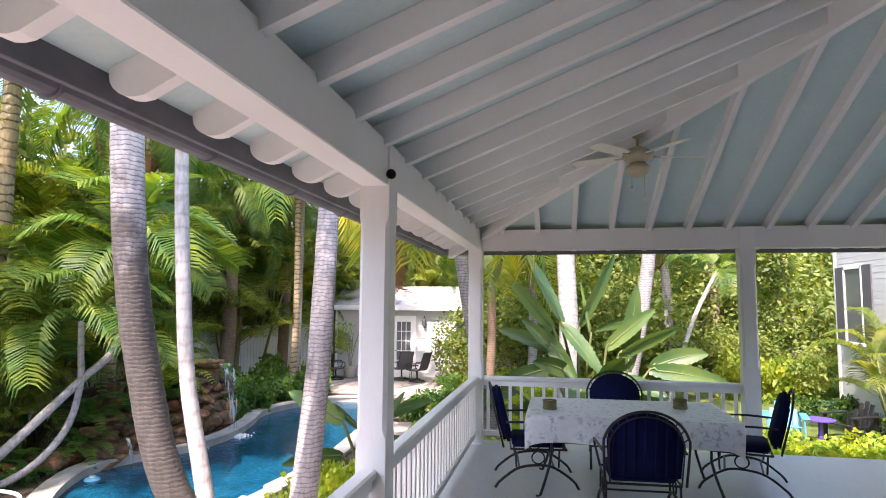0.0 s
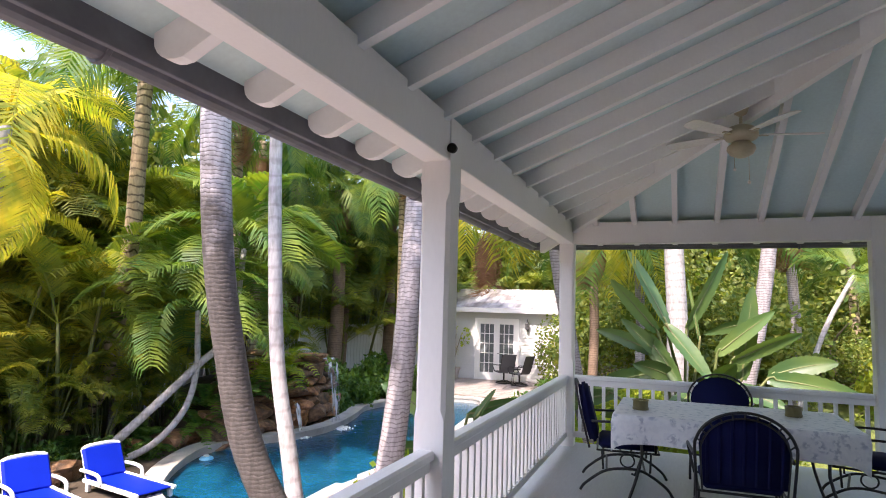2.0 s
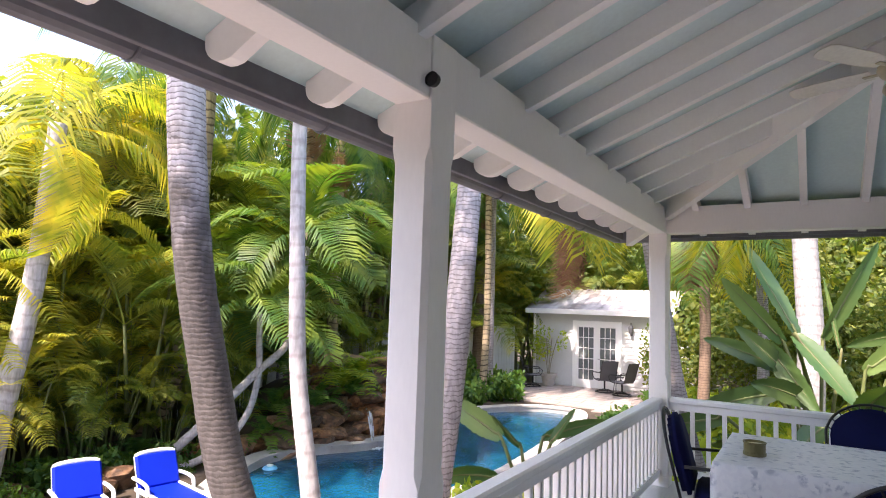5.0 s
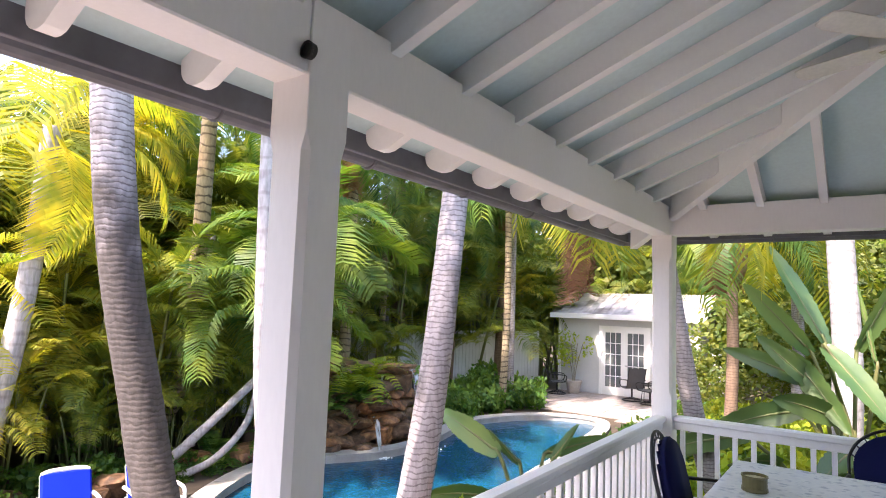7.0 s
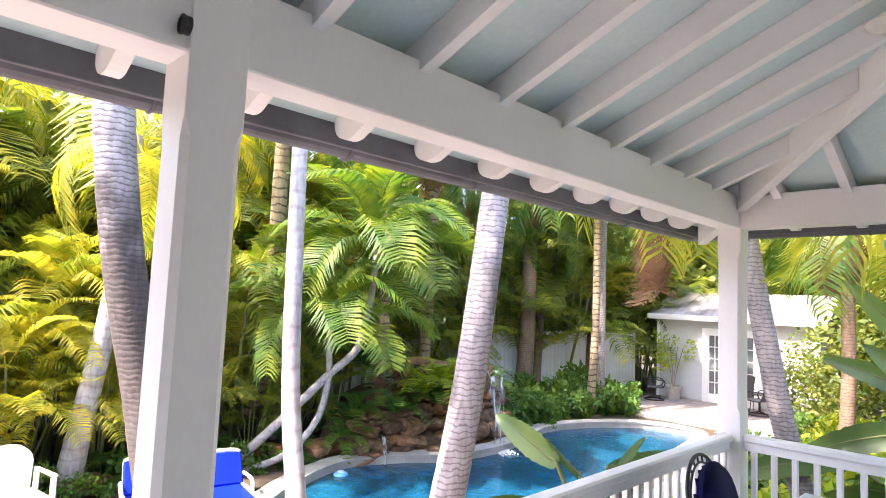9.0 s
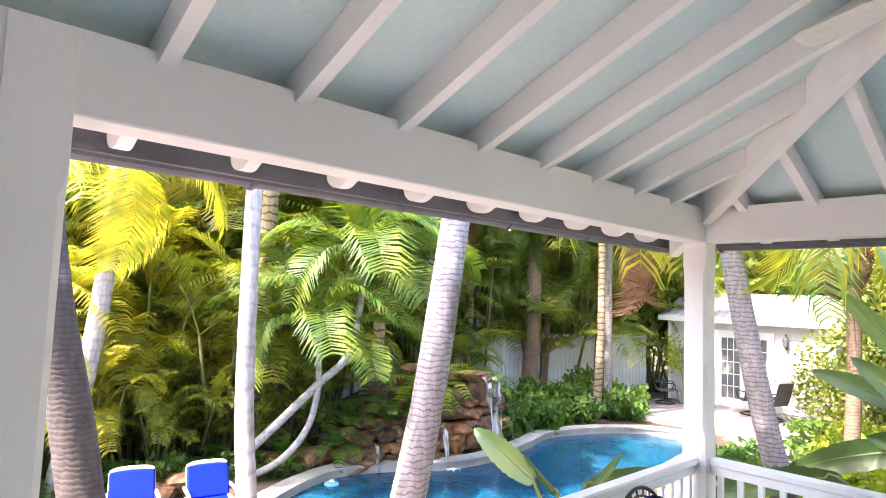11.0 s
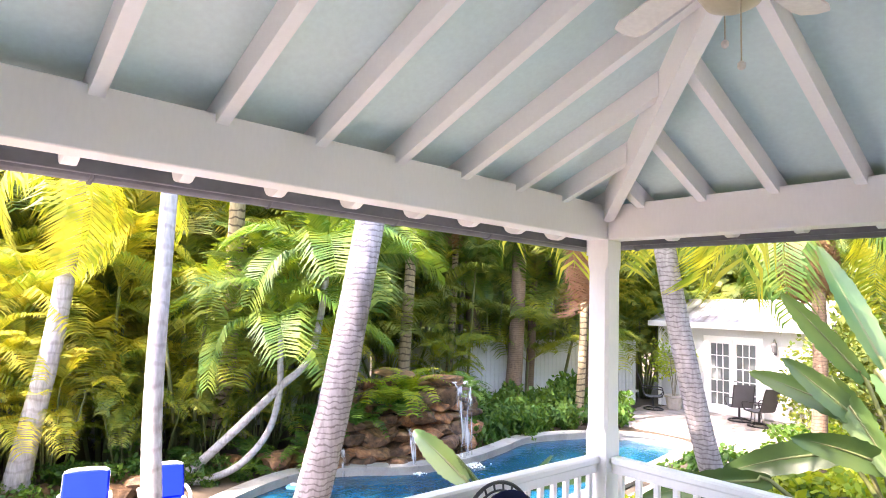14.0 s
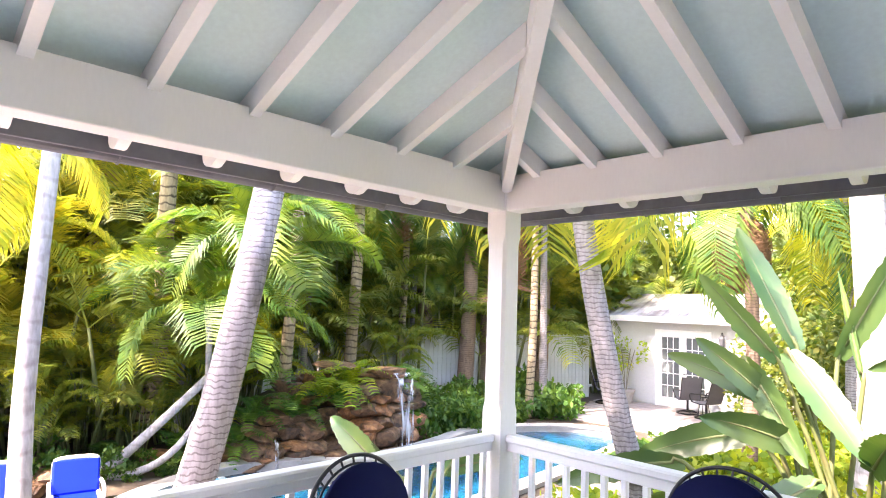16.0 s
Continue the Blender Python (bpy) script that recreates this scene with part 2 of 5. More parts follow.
def mat_shingle():
    m, t, p = nodes_of("weathered_roof_sheet")
    v = obj_vec(t)
    n, n2 = tex(t, "ShaderNodeTexNoise", 1.6, 6, v), tex(t, "ShaderNodeTexNoise", 22, 3, v)
    a = ramp(t, n.outputs[0], [(0.4, (0.44, 0.42, 0.42)), (0.62, (0.17, 0.15, 0.145))])
    t.links.new(a.outputs[0], p.inputs["Base Color"])
    p.inputs["Roughness"].default_value = 0.6
    bump(t, p, n2.outputs[0], 0.3, 0.01)
    return m


def mat_backdrop():
    m, t, p = nodes_of("distant_foliage")
    v = obj_vec(t)
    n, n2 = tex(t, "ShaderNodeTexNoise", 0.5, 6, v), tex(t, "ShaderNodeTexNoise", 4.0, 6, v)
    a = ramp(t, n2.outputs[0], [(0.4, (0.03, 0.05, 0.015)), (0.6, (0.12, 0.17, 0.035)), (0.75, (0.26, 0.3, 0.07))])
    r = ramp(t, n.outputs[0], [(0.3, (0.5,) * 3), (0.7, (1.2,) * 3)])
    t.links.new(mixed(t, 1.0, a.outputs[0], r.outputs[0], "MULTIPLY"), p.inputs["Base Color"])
    p.inputs["Roughness"].default_value = 0.9
    bump(t, p, n2.outputs[0], 1.0, 0.3)
    return m


def mat_glass():
    m, t, p = nodes_of("window_glass")
    p.inputs["Base Color"].default_value = (0.14, 0.155, 0.16, 1)
    p.inputs["Roughness"].default_value, p.inputs["Metallic"].default_value = 0.05, 0.0
    p.inputs["Specular IOR Level"].default_value = 0.8
    return m


for soft_mat in (M_BLUE, M_NAVY, M_GUTTER):
    soft_mat.node_tree.nodes["Principled BSDF"].inputs["Specular IOR Level"].default_value = 0.15
M_AQUA, M_WATER, M_CLOTH, M_ROCK, M_FALL = mat_ceiling(), mat_water(), mat_cloth(), mat_rock(), mat_fall()
M_GRASS, M_SHINGLE, M_BACK, M_GLASS = mat_grass(), mat_shingle(), mat_backdrop(), mat_glass()


# ---- mesh helpers ----
def mesh_of(name, bm, material, smooth=False):
    me = bpy.data.meshes.new(name)
    bm.normal_update()
    bm.to_mesh(me)
    bm.free()
    me.materials.append(material)
    if smooth:
        me.polygons.foreach_set("use_smooth", [True] * len(me.polygons))
    return me


def raw(name, verts, faces, material, smooth=False):
    me = bpy.data.meshes.new(name)
    me.from_pydata(verts, [], faces)
    me.materials.append(material)
    if smooth:
        me.polygons.foreach_set("use_smooth", [True] * len(me.polygons))
    return me


def thing(name, label, category, m=None, group="", kind="", data=None):
    ob = tagged(new(name, data), label, category, group, kind)
    if m is not None:
        ob.matrix_world = m
    return ob


def part(name, bm, material, parent, label="", m=None, smooth=False):
    me = bm if isinstance(bm, bpy.types.Mesh) else mesh_of(name, bm, material, smooth)
    ob = tagged(new(name, me), label)
    ob.parent = parent
    if m is not None:
        ob.matrix_local = m
    return ob


def box(bm, lo, hi, bevel=0.0):
    lo, hi = Vector(lo), Vector(hi)
    r = bmesh.ops.create_cube(bm, size=1.0, matrix=Matrix.Translation((lo + hi) / 2) @ Matrix.Diagonal((*(hi - lo), 1)))
    if bevel:
        vs = set(r["verts"])
        ed = [e for e in bm.edges if e.verts[0] in vs and e.verts[1] in vs]
        bmesh.ops.bevel(bm, geom=ed, offset=bevel, segments=1, affect="EDGES")
    return bm


def boxm(lo, hi, bevel=0.004):
    return box(bmesh.new(), lo, hi, bevel)


def tube(bm, pts, radii, sides=8, cap=True):
    """A round bar along points, with a radius for each."""
    pts = [Vector(p) for p in pts]
    if isinstance(radii, (int, float)):
        radii = [radii] * len(pts)
    rings, side = [], None
    for i, p in enumerate(pts):
        d = (pts[min(i + 1, len(pts) - 1)] - pts[max(i - 1, 0)]).normalized()
        if side is None:
            side = d.orthogonal().normalized()
        side = (side - d * side.dot(d)).normalized()
        up = d.cross(side)
        rings.append([bm.verts.new(p + (side * math.cos(a) + up * math.sin(a)) * radii[i]) for a in (2 * math.pi * k / sides for k in range(sides))])
    for a, b in zip(rings, rings[1:]):
        for k in range(sides):
            bm.faces.new((a[k], a[(k + 1) % sides], b[(k + 1) % sides], b[k]))
    if cap:
        bm.faces.new(rings[0][::-1])
        bm.faces.new(rings[-1])
    return bm


def lathe(bm, profile, sides=16, at=(0, 0, 0)):
    rings = [[bm.verts.new((at[0] + r * math.cos(2 * math.pi * k / sides), at[1] + r * math.sin(2 * math.pi * k / sides), at[2] + z)) for k in range(sides)] for r, z in profile]
    for a, b in zip(rings, rings[1:]):
        for k in range(sides):
            bm.faces.new((a[k], a[(k + 1) % sides], b[(k + 1) % sides], b[k]))
    bm.faces.new(rings[0][::-1])
    bm.faces.new(rings[-1])
    return bm


def smooth_path(pts, n):
    """n points along a smooth curve through the given ones."""
    P = [Vector(p) for p in pts]
    P = [P[0] * 2 - P[1]] + P + [P[-1] * 2 - P[-2]]
    out = []
    for i in range(n):
        u = i / (n - 1) * (len(P) - 3)
        k = min(int(u), len(P) - 4)
        s = u - k
        a, b, c, d = P[k:k + 4]
        out.append(0.5 * ((2 * b) + (c - a) * s + (2 * a - 5 * b + 4 * c - d) * s * s + (3 * b - a - 3 * c + d) * s ** 3))
    return out


def prism(poly, lo, hi, axis="x"):
    """A flat outline pushed through from lo to hi along an axis."""
    bm = bmesh.new()
    def spot(a, b, c):
        return {"x": (c, a, b), "y": (a, c, b), "z": (a, b, c)}[axis]
    v0 = [bm.verts.new(spot(a, b, lo)) for a, b in poly]
    v1 = [bm.verts.new(spot(a, b, hi)) for a, b in poly]
    n = len(poly)
    bm.faces.new(v0)
    bm.faces.new(v1[::-1])
    for i in range(n):
        bm.faces.new((v0[i], v1[i], v1[(i + 1) % n], v0[(i + 1) % n]))
    bmesh.ops.recalc_face_normals(bm, faces=bm.faces)
    return bm


# ---- large structure ----
GROUND = -1.0
POOL = [(-3.0, 0.15), (-3.1, -1.2), (-4.1, -1.9), (-5.2, -1.5), (-5.95, -0.65), (-6.5, 0.35), (-6.7, 1.2), (-6.4, 2.1), (-5.95, 2.9), (-5.85, 4.0), (-6.1, 5.2),
        (-6.4, 6.3), (-6.2, 7.4), (-5.7, 8.4), (-4.9, 9.1), (-3.9, 9.1), (-3.4, 8.2), (-3.1, 6.4), (-2.85, 4.2), (-2.75, 2.2)]
POOL_LINE = [p.to_2d() for p in smooth_path([(*p, 0) for p in POOL + POOL[:1]], 90)][:-1]


def ring_strip(line, inner, outer, z0, z1):
    """A closed kerb that follows a line, from inner to outer of it."""
    n = len(line)
    verts, faces = [], []
    for i, p in enumerate(line):
        d = (line[(i + 1) % n] - line[i - 1]).normalized()
        nor = Vector((d.y, -d.x))
        for off, z in ((inner, z0), (inner, z1), (outer, z1), (outer, z0)):
            q = p + nor * off
            verts.append((q.x, q.y, z))
    for i in range(n):
        a, b = 4 * i, 4 * ((i + 1) % n)
        for k in range(4):
            faces.append((a + k, a + (k + 1) % 4, b + (k + 1) % 4, b + k))
    return verts, faces


def build_ground():
    bm = bmesh.new()
    outer = [bm.verts.new((s * math.cos(a) * 60, s * math.sin(a) * 60 + 3, GROUND)) for s in (1,) for a in (2 * math.pi * k / 89 for k in range(89))]
    inner = [bm.verts.new((p.x, p.y, GROUND)) for p in POOL_LINE]
    c = Vector((-5, 4))
    outer.sort(key=lambda v: math.atan2(v.co.y - c.y, v.co.x - c.x))
    loop_o = [bm.edges.new((outer[i], outer[(i + 1) % len(outer)])) for i in range(len(outer))]
    loop_i = [bm.edges.new((inner[i], inner[(i + 1) % len(inner)])) for i in range(len(inner))]
    bmesh.ops.triangle_fill(bm, use_beauty=True, use_dissolve=False, edges=loop_o + loop_i)
    bm.faces.ensure_lookup_table()
    for f in [f for f in bm.faces if all(v in set(inner) for v in f.verts)]:
        bm.faces.remove(f)
    bmesh.ops.recalc_face_normals(bm, faces=bm.faces)
    thing("ground", "dark garden soil and leaf litter under palms", "ground", kind="structure", data=mesh_of("ground", bm, M_SOIL))
    v, f = ring_strip(POOL_LINE, -0.01, 0.26, GROUND - 0.2, GROUND + 0.05)
    coping = thing("pool_coping", "pale stone coping round a curved pool", "coping", kind="structure", data=raw("coping", v, f, M_COPING))
    v2, _ = ring_strip(POOL_LINE, -0.035, 0.285, GROUND + 0.045, GROUND + 0.085)
    n = len(POOL_LINE)
    for i in range(0, n - 1, 2):
        bm = bmesh.new()
        vs = [[bm.verts.new(q) for q in v2[4 * k:4 * k + 4]] for k in (i, i + 1, (i + 2) % n)]
        shift = (Vector(v2[4 * ((i + 2) % n)]) - Vector(v2[4 * i])).normalized() * 0.012
        for q in vs[2]:
            q.co -= shift
        for a, b in zip(vs, vs[1:]):
            for k in range(4):
                bm.faces.new((a[k], a[(k + 1) % 4], b[(k + 1) % 4], b[k]))
        bm.faces.new(vs[0])
        bm.faces.new(vs[2])
        bmesh.ops.recalc_face_normals(bm, faces=bm.faces)
        part("coping_stone", bm, M_COPING, coping)
    v, f = ring_strip(POOL_LINE, -0.03, 0.0, GROUND - 1.4, GROUND - 0.02)
    thing("pool_wall", "blue plaster pool wall under water", "pool", kind="structure", data=raw("pool_wall", v, f, M_BUOY))
    bm = bmesh.new()
    vs = [bm.verts.new((p.x, p.y, GROUND - 0.06)) for p in POOL_LINE]
    fc = bm.faces.new(vs)
    bmesh.ops.triangulate(bm, faces=[fc])
    bmesh.ops.recalc_face_normals(bm, faces=bm.faces)
    for f in bm.faces:
        if f.normal.z < 0:
            f.normal_flip()
    thing("water", "deep blue rippled swimming pool water", "water", kind="structure", data=mesh_of("water", bm, M_WATER))
    # lawn sheet beyond the end of the porch
    bm = bmesh.new()
    vs = [bm.verts.new((x, y, GROUND + 0.02)) for x, y in [(3.2, 0.9), (14, 0.9), (22, 12), (18, 26), (8, 24), (3.0, 14), (2.4, 6)]]
    bm.faces.new(vs)
    thing("lawn", "sunlit short green lawn", "lawn", kind="structure", data=mesh_of("lawn", bm, M_GRASS))


build_ground()

EAVE, PITCH, BW = 0.52, 0.40, 0.085
RIDGE_X, FAR_X, BACK_Y = 3.4, 6.8, -12.0
TOP0 = 2.79      # underside of the ceiling boards above the beam's inner face


def roof_z(d):
    return TOP0 + PITCH * (d - BW)


def slab(name, corners, label):
    bm = bmesh.new()
    lo = [bm.verts.new(c) for c in corners]
    hi = [bm.verts.new((c[0], c[1], c[2] + 0.04)) for c in corners]
    n = len(corners)
    bm.faces.new(lo)
    bm.faces.new(hi[::-1])
    for i in range(n):
        bm.faces.new((lo[i], hi[i], hi[(i + 1) % n], lo[(i + 1) % n]))
    bmesh.ops.recalc_face_normals(bm, faces=bm.faces)
    return thing(name, label, "ceiling", kind="structure", data=mesh_of(name, bm, M_AQUA))


ze, zr = roof_z(-EAVE), roof_z(RIDGE_X)
slab("ceiling_side", [(-EAVE, EAVE, ze), (RIDGE_X, -RIDGE_X, zr), (RIDGE_X, BACK_Y, zr), (-EAVE, BACK_Y, ze)], "pale aqua painted board ceiling under a hip roof")
slab("ceiling_end", [(-EAVE, EAVE, ze), (FAR_X + EAVE, EAVE, ze), (RIDGE_X, -RIDGE_X, zr)], "pale aqua painted board ceiling of the hip end")
slab("ceiling_far", [(FAR_X + EAVE, EAVE, ze), (FAR_X + EAVE, BACK_Y, ze), (RIDGE_X, BACK_Y, zr), (RIDGE_X, -RIDGE_X, zr)], "pale aqua painted board ceiling beside the house")

porch_roof = thing("porch_roof", "white painted exposed hip roof frame of a porch", "roof", kind="structure")
RW, RD = 0.058, 0.135


def rafter_mesh(run):
    """A sloping rafter with a rounded tail, from the eave to run metres inside the beam line."""
    x0 = -EAVE + 0.05
    pts = [(run, roof_z(run) - 0.002), (x0, roof_z(x0) - 0.002)]
    for k in range(7):
        pts.append((x0 + 0.14 * (1 - math.cos(math.pi * 0.5 * k / 6)), roof_z(x0) - 0.03 - (RD - 0.005) * math.sin(math.pi * 0.5 * k / 6) + 0.055 * (k / 6)))
    pts.append((-0.06, roof_z(-0.06) - RD))
    pts.append((run, roof_z(run) - RD))
    return mesh_of("rafter", prism(pts, -RW / 2, RW / 2, "y"), M_CEIL)


SP = 0.45
full = rafter_mesh(RIDGE_X - 0.02)
for k in range(0, 25):
    y = -0.13 - 0.485 * k
    run = -y - 0.03
    me = full if run > RIDGE_X else (rafter_mesh(run) if run > 0.1 else rafter_mesh(0.12))
    part("rafter", me, M_CEIL, porch_roof, m=pose(0, y, 0))
for k in range(7, 25):
    y = -0.13 - 0.485 * k
    part("rafter", full, M_CEIL, porch_roof, m=pose(FAR_X, y, 0, 0, 0, 180))
for k in range(1, 16):
    x = -0.09 + SP * k
    run = min(x, FAR_X - x) - 0.03
    if run > 0.05:
        part("rafter", rafter_mesh(run), M_CEIL, porch_roof, m=pose(x, 0, 0, 0, 0, -90))


def sloping_bar(a, b, w, d):
    """A board on edge from a to b, its top along that line."""
    a, b = Vector(a), Vector(b)
    s = Vector((b.y - a.y, a.x - b.x, 0)).normalized() * (w / 2)
    bm = bmesh.new()
    v = [bm.verts.new(p + o + Vector((0, 0, dz))) for p in (a, b) for o, dz in ((s, 0), (-s, 0), (-s, -d), (s, -d))]
    for f in ((0, 1, 2, 3), (7, 6, 5, 4), (0, 4, 5, 1), (1, 5, 6, 2), (2, 6, 7, 3), (3, 7, 4, 0)):
        bm.faces.new([v[i] for i in f])
    bmesh.ops.recalc_face_normals(bm, faces=bm.faces)
    return bm


part("hip_rafter", sloping_bar((-0.4, 0.4, roof_z(-0.4) - 0.01), (RIDGE_X, -RIDGE_X, zr - 0.01), 0.075, 0.21), M_CEIL, porch_roof, "deep white hip rafter")
part("hip_rafter", sloping_bar((FAR_X + 0.4, 0.4, roof_z(-0.4) - 0.01), (RIDGE_X, -RIDGE_X, zr - 0.01), 0.075, 0.21), M_CEIL, porch_roof)
part("ridge_board", boxm((RIDGE_X - 0.04, BACK_Y, zr - 0.25), (RIDGE_X + 0.04, -RIDGE_X, zr - 0.02)), M_CEIL, porch_roof)
ZB0, ZB1 = 2.44, 2.70
part("beam", boxm((-0.075, BACK_Y, ZB0), (BW, -0.085, ZB1), 0.006), M_WHITE, porch_roof, "deep white painted roof beam")
part("beam", boxm((0.085, -BW, ZB0), (FAR_X, 0.075, ZB1), 0.006), M_WHITE, porch_roof, "deep white painted roof beam")
part("frieze", boxm((-0.115, BACK_Y, ZB0 + 0.03), (-0.076, 0.11, ZB1 - 0.05), 0.004), M_WHITE, porch_roof)
part("frieze", boxm((-0.07, 0.076, ZB0 + 0.03), (FAR_X, 0.115, ZB1 - 0.05), 0.004), M_WHITE, porch_roof)


def gutter_run(length):
    """Half-round gutter, open on top, with its fascia board, along y from 0 to length."""
    prof = [(-0.015 + 0.058 * math.cos(a), 0.058 * math.sin(a)) for a in (math.pi * (1 + k / 8) for k in range(9))]
    prof += [(-0.015 + 0.052 * math.cos(a), 0.052 * math.sin(a)) for a in (math.pi * (2 - k / 8) for k in range(9))]
    return prism(prof, 0, length, "y")


def eave_gutter(m, length, label):
    g = thing("gutter", label, "gutter", m, group="roof gutters")
    part("trough", gutter_run(length), M_GUTTER, g)
    part("fascia", boxm((0.047, 0, -0.03), (0.075, length, 0.10), 0.003), M_GUTTER, g, "grey painted fascia board")
    hang = mesh_of("hanger", tube(bmesh.new(), [(-0.015 + 0.061 * math.cos(a), 0, 0.061 * math.sin(a)) for a in (math.pi * (1 + k / 8) for k in range(9))], 0.007, 5), M_GUTTER)
    joint = mesh_of("joint_sleeve", tube(bmesh.new(), [(-0.015 + 0.061 * math.cos(a), 0.0, 0.061 * math.sin(a)) for a in (math.pi * (1 + k / 8) for k in range(9))], 0.012, 5), M_GUTTER)
    for k in range(int(length / 0.9)):
        part("hanger" if k % 3 else "joint_sleeve", hang if k % 3 else joint, M_GUTTER, g, m=pose(0, 0.5 + 0.9 * k, 0))
    return g


ZG = ze - 0.06
eave_gutter(pose(-EAVE - 0.05, BACK_Y, ZG), EAVE - BACK_Y + 0.05, "grey half-round metal gutter along the pool side eave")
eave_gutter(pose(-EAVE - 0.05, EAVE + 0.05, ZG, 0, 0, -90), FAR_X + 2 * EAVE, "grey half-round metal gutter along the end eave")

# porch floor
bm = boxm((-0.16, BACK_Y, -0.12), (FAR_X, 0.18, 0.0), 0.008)
thing("floor", "smooth grey painted porch floor", "floor", kind="structure", data=mesh_of("floor", bm, M_GREYFLOOR))
thing("porch_skirt", "white painted skirting boards below the porch floor", "skirt", kind="structure",
      data=mesh_of("skirt", box(boxm((-0.13, BACK_Y, GROUND), (-0.10, 0.15, -0.12), 0), (-0.10, 0.12, GROUND), (FAR_X, 0.15, -0.12)), M_WHITE))
# the house that closes the porch behind the camera
thing("wall_house_east", "white clapboard house wall", "wall", kind="structure", data=mesh_of("wall", boxm((FAR_X, BACK_Y, GROUND), (FAR_X + 0.2, -4.5, 4.2), 0), M_CLAP))
thing("wall_house_south", "white clapboard house wall behind the porch", "wall", kind="structure", data=mesh_of("wall", boxm((-0.6, BACK_Y - 0.2, GROUND), (FAR_X + 0.2, BACK_Y, 4.2), 0), M_CLAP))


def post_mesh():
    """Square post with chamfered shaft between square ends."""
    bm = bmesh.new()
    secs = [(0.0, 0.092, 0.003), (0.10, 0.092, 0.003), (0.101, 0.088, 0.003), (1.0, 0.088, 0.003), (1.05, 0.088, 0.022), (2.20, 0.088, 0.022), (2.26, 0.088, 0.003), (2.69, 0.088, 0.003)]
    rings = []
    for z, h, c in secs:
        pts = [(h, -h + c), (h, h - c), (h - c, h), (-h + c, h), (-h, h - c), (-h, -h + c), (-h + c, -h), (h - c, -h)]
        rings.append([bm.verts.new((x, y, z)) for x, y in pts])
    for a, b in zip(rings, rings[1:]):
        for k in range(8):
            bm.faces.new((a[k], a[(k + 1) % 8], b[(k + 1) % 8], b[k]))
    bm.faces.new(rings[0][::-1])
    bm.faces.new(rings[-1])
    return mesh_of("post", bm, M_WHITE)


POST_A, POST_C = -4.34, 3.27
pm = post_mesh()
for x, y in ((0.007, -0.007), (0.007, POST_A), (0.007, POST_A * 2), (POST_C, -0.007), (FAR_X - 0.1, -0.007)):
    thing("porch_post", "white painted square wooden porch post with chamfered edges", "post", pose(x, y, 0), "porch posts", data=pm)


def railing(m, length):
    r = thing("railing", "white painted wooden porch railing with square balusters", "railing", m, "porch railings")
    bm = boxm((0, -0.05, 0.785), (length, 0.05, 0.84), 0.012)
    part("top_rail", bm, M_WHITE, r)
    part("sub_rail", boxm((0, -0.022, 0.72), (length, 0.022, 0.785), 0.004), M_WHITE, r)
    part("bottom_rail", boxm((0, -0.028, 0.10), (length, 0.028, 0.165), 0.006), M_WHITE, r)
    n = int(length / 0.135)
    bal = mesh_of("baluster", boxm((-0.019, -0.019, 0.165), (0.019, 0.019, 0.72), 0.003), M_WHITE)
    for k in range(n):
        part("baluster", bal, M_WHITE, r, m=pose((k + 0.5) * length / n, 0, 0))
    return r


railing(pose(0.0, -0.095, 0, 0, 0, -90), -POST_A - 0.18)
railing(pose(0.0, POST_A - 0.09, 0, 0, 0, -90), -POST_A - 0.18)
railing(pose(0.095, 0, 0), POST_C - 0.19)

# lamp body beside the post's head
spot = thing("security_sensor", "small black round sensor on the porch beam", "sensor", pose(0.112, POST_A - 0.11, 2.50, 90, 0, 0) @ Matrix.Diagonal((0.8, 0.8, 1, 1)))
part("housing", lathe(bmesh.new(), [(0.026, -0.012), (0.033, -0.01), (0.033, 0.006), (0.036, 0.008), (0.036, 0.014), (0.029, 0.015), (0.027, 0.008)]), M_BLACK, spot, smooth=False)
part("bracket", boxm((-0.034, -0.008, -0.01), (-0.02, 0.008, 0.004), 0.002), M_WHITE, spot)

# ---- things on the porch ----
TX0, TX1, TY0, TY1, TZ = 0.76, 2.60, -2.08, -0.98, 0.74
table = thing("dining_table", "rectangular patio table with black iron legs under a cloth", "table", pose((TX0 + TX1) / 2, (TY0 + TY1) / 2, 0))
hx, hy = (TX1 - TX0) / 2 - 0.02, (TY1 - TY0) / 2 - 0.02
part("tabletop", boxm((-hx, -hy, TZ - 0.035), (hx, hy, TZ - 0.008), 0.006), M_IRON, table)
for sx in (-1, 1):
    for sy in (-1, 1):
        part("leg", tube(bmesh.new(), smooth_path([(sx * (hx - 0.12), sy * (hy - 0.12), TZ - 0.04), (sx * (hx - 0.2), sy * (hy - 0.18), 0.4), (sx * (hx - 0.10), sy * (hy - 0.1), 0.03), (sx * (hx - 0.06), sy * (hy - 0.06), 0.006)], 12), 0.013, 6), M_IRON, table, smooth=True)
part("apron", box(boxm((-hx + 0.1, -hy + 0.1, TZ - 0.07), (hx - 0.1, -hy + 0.12, TZ - 0.035)), (-hx + 0.1, hy - 0.12, TZ - 0.07), (hx - 0.1, hy - 0.1, TZ - 0.035)), M_IRON, table)


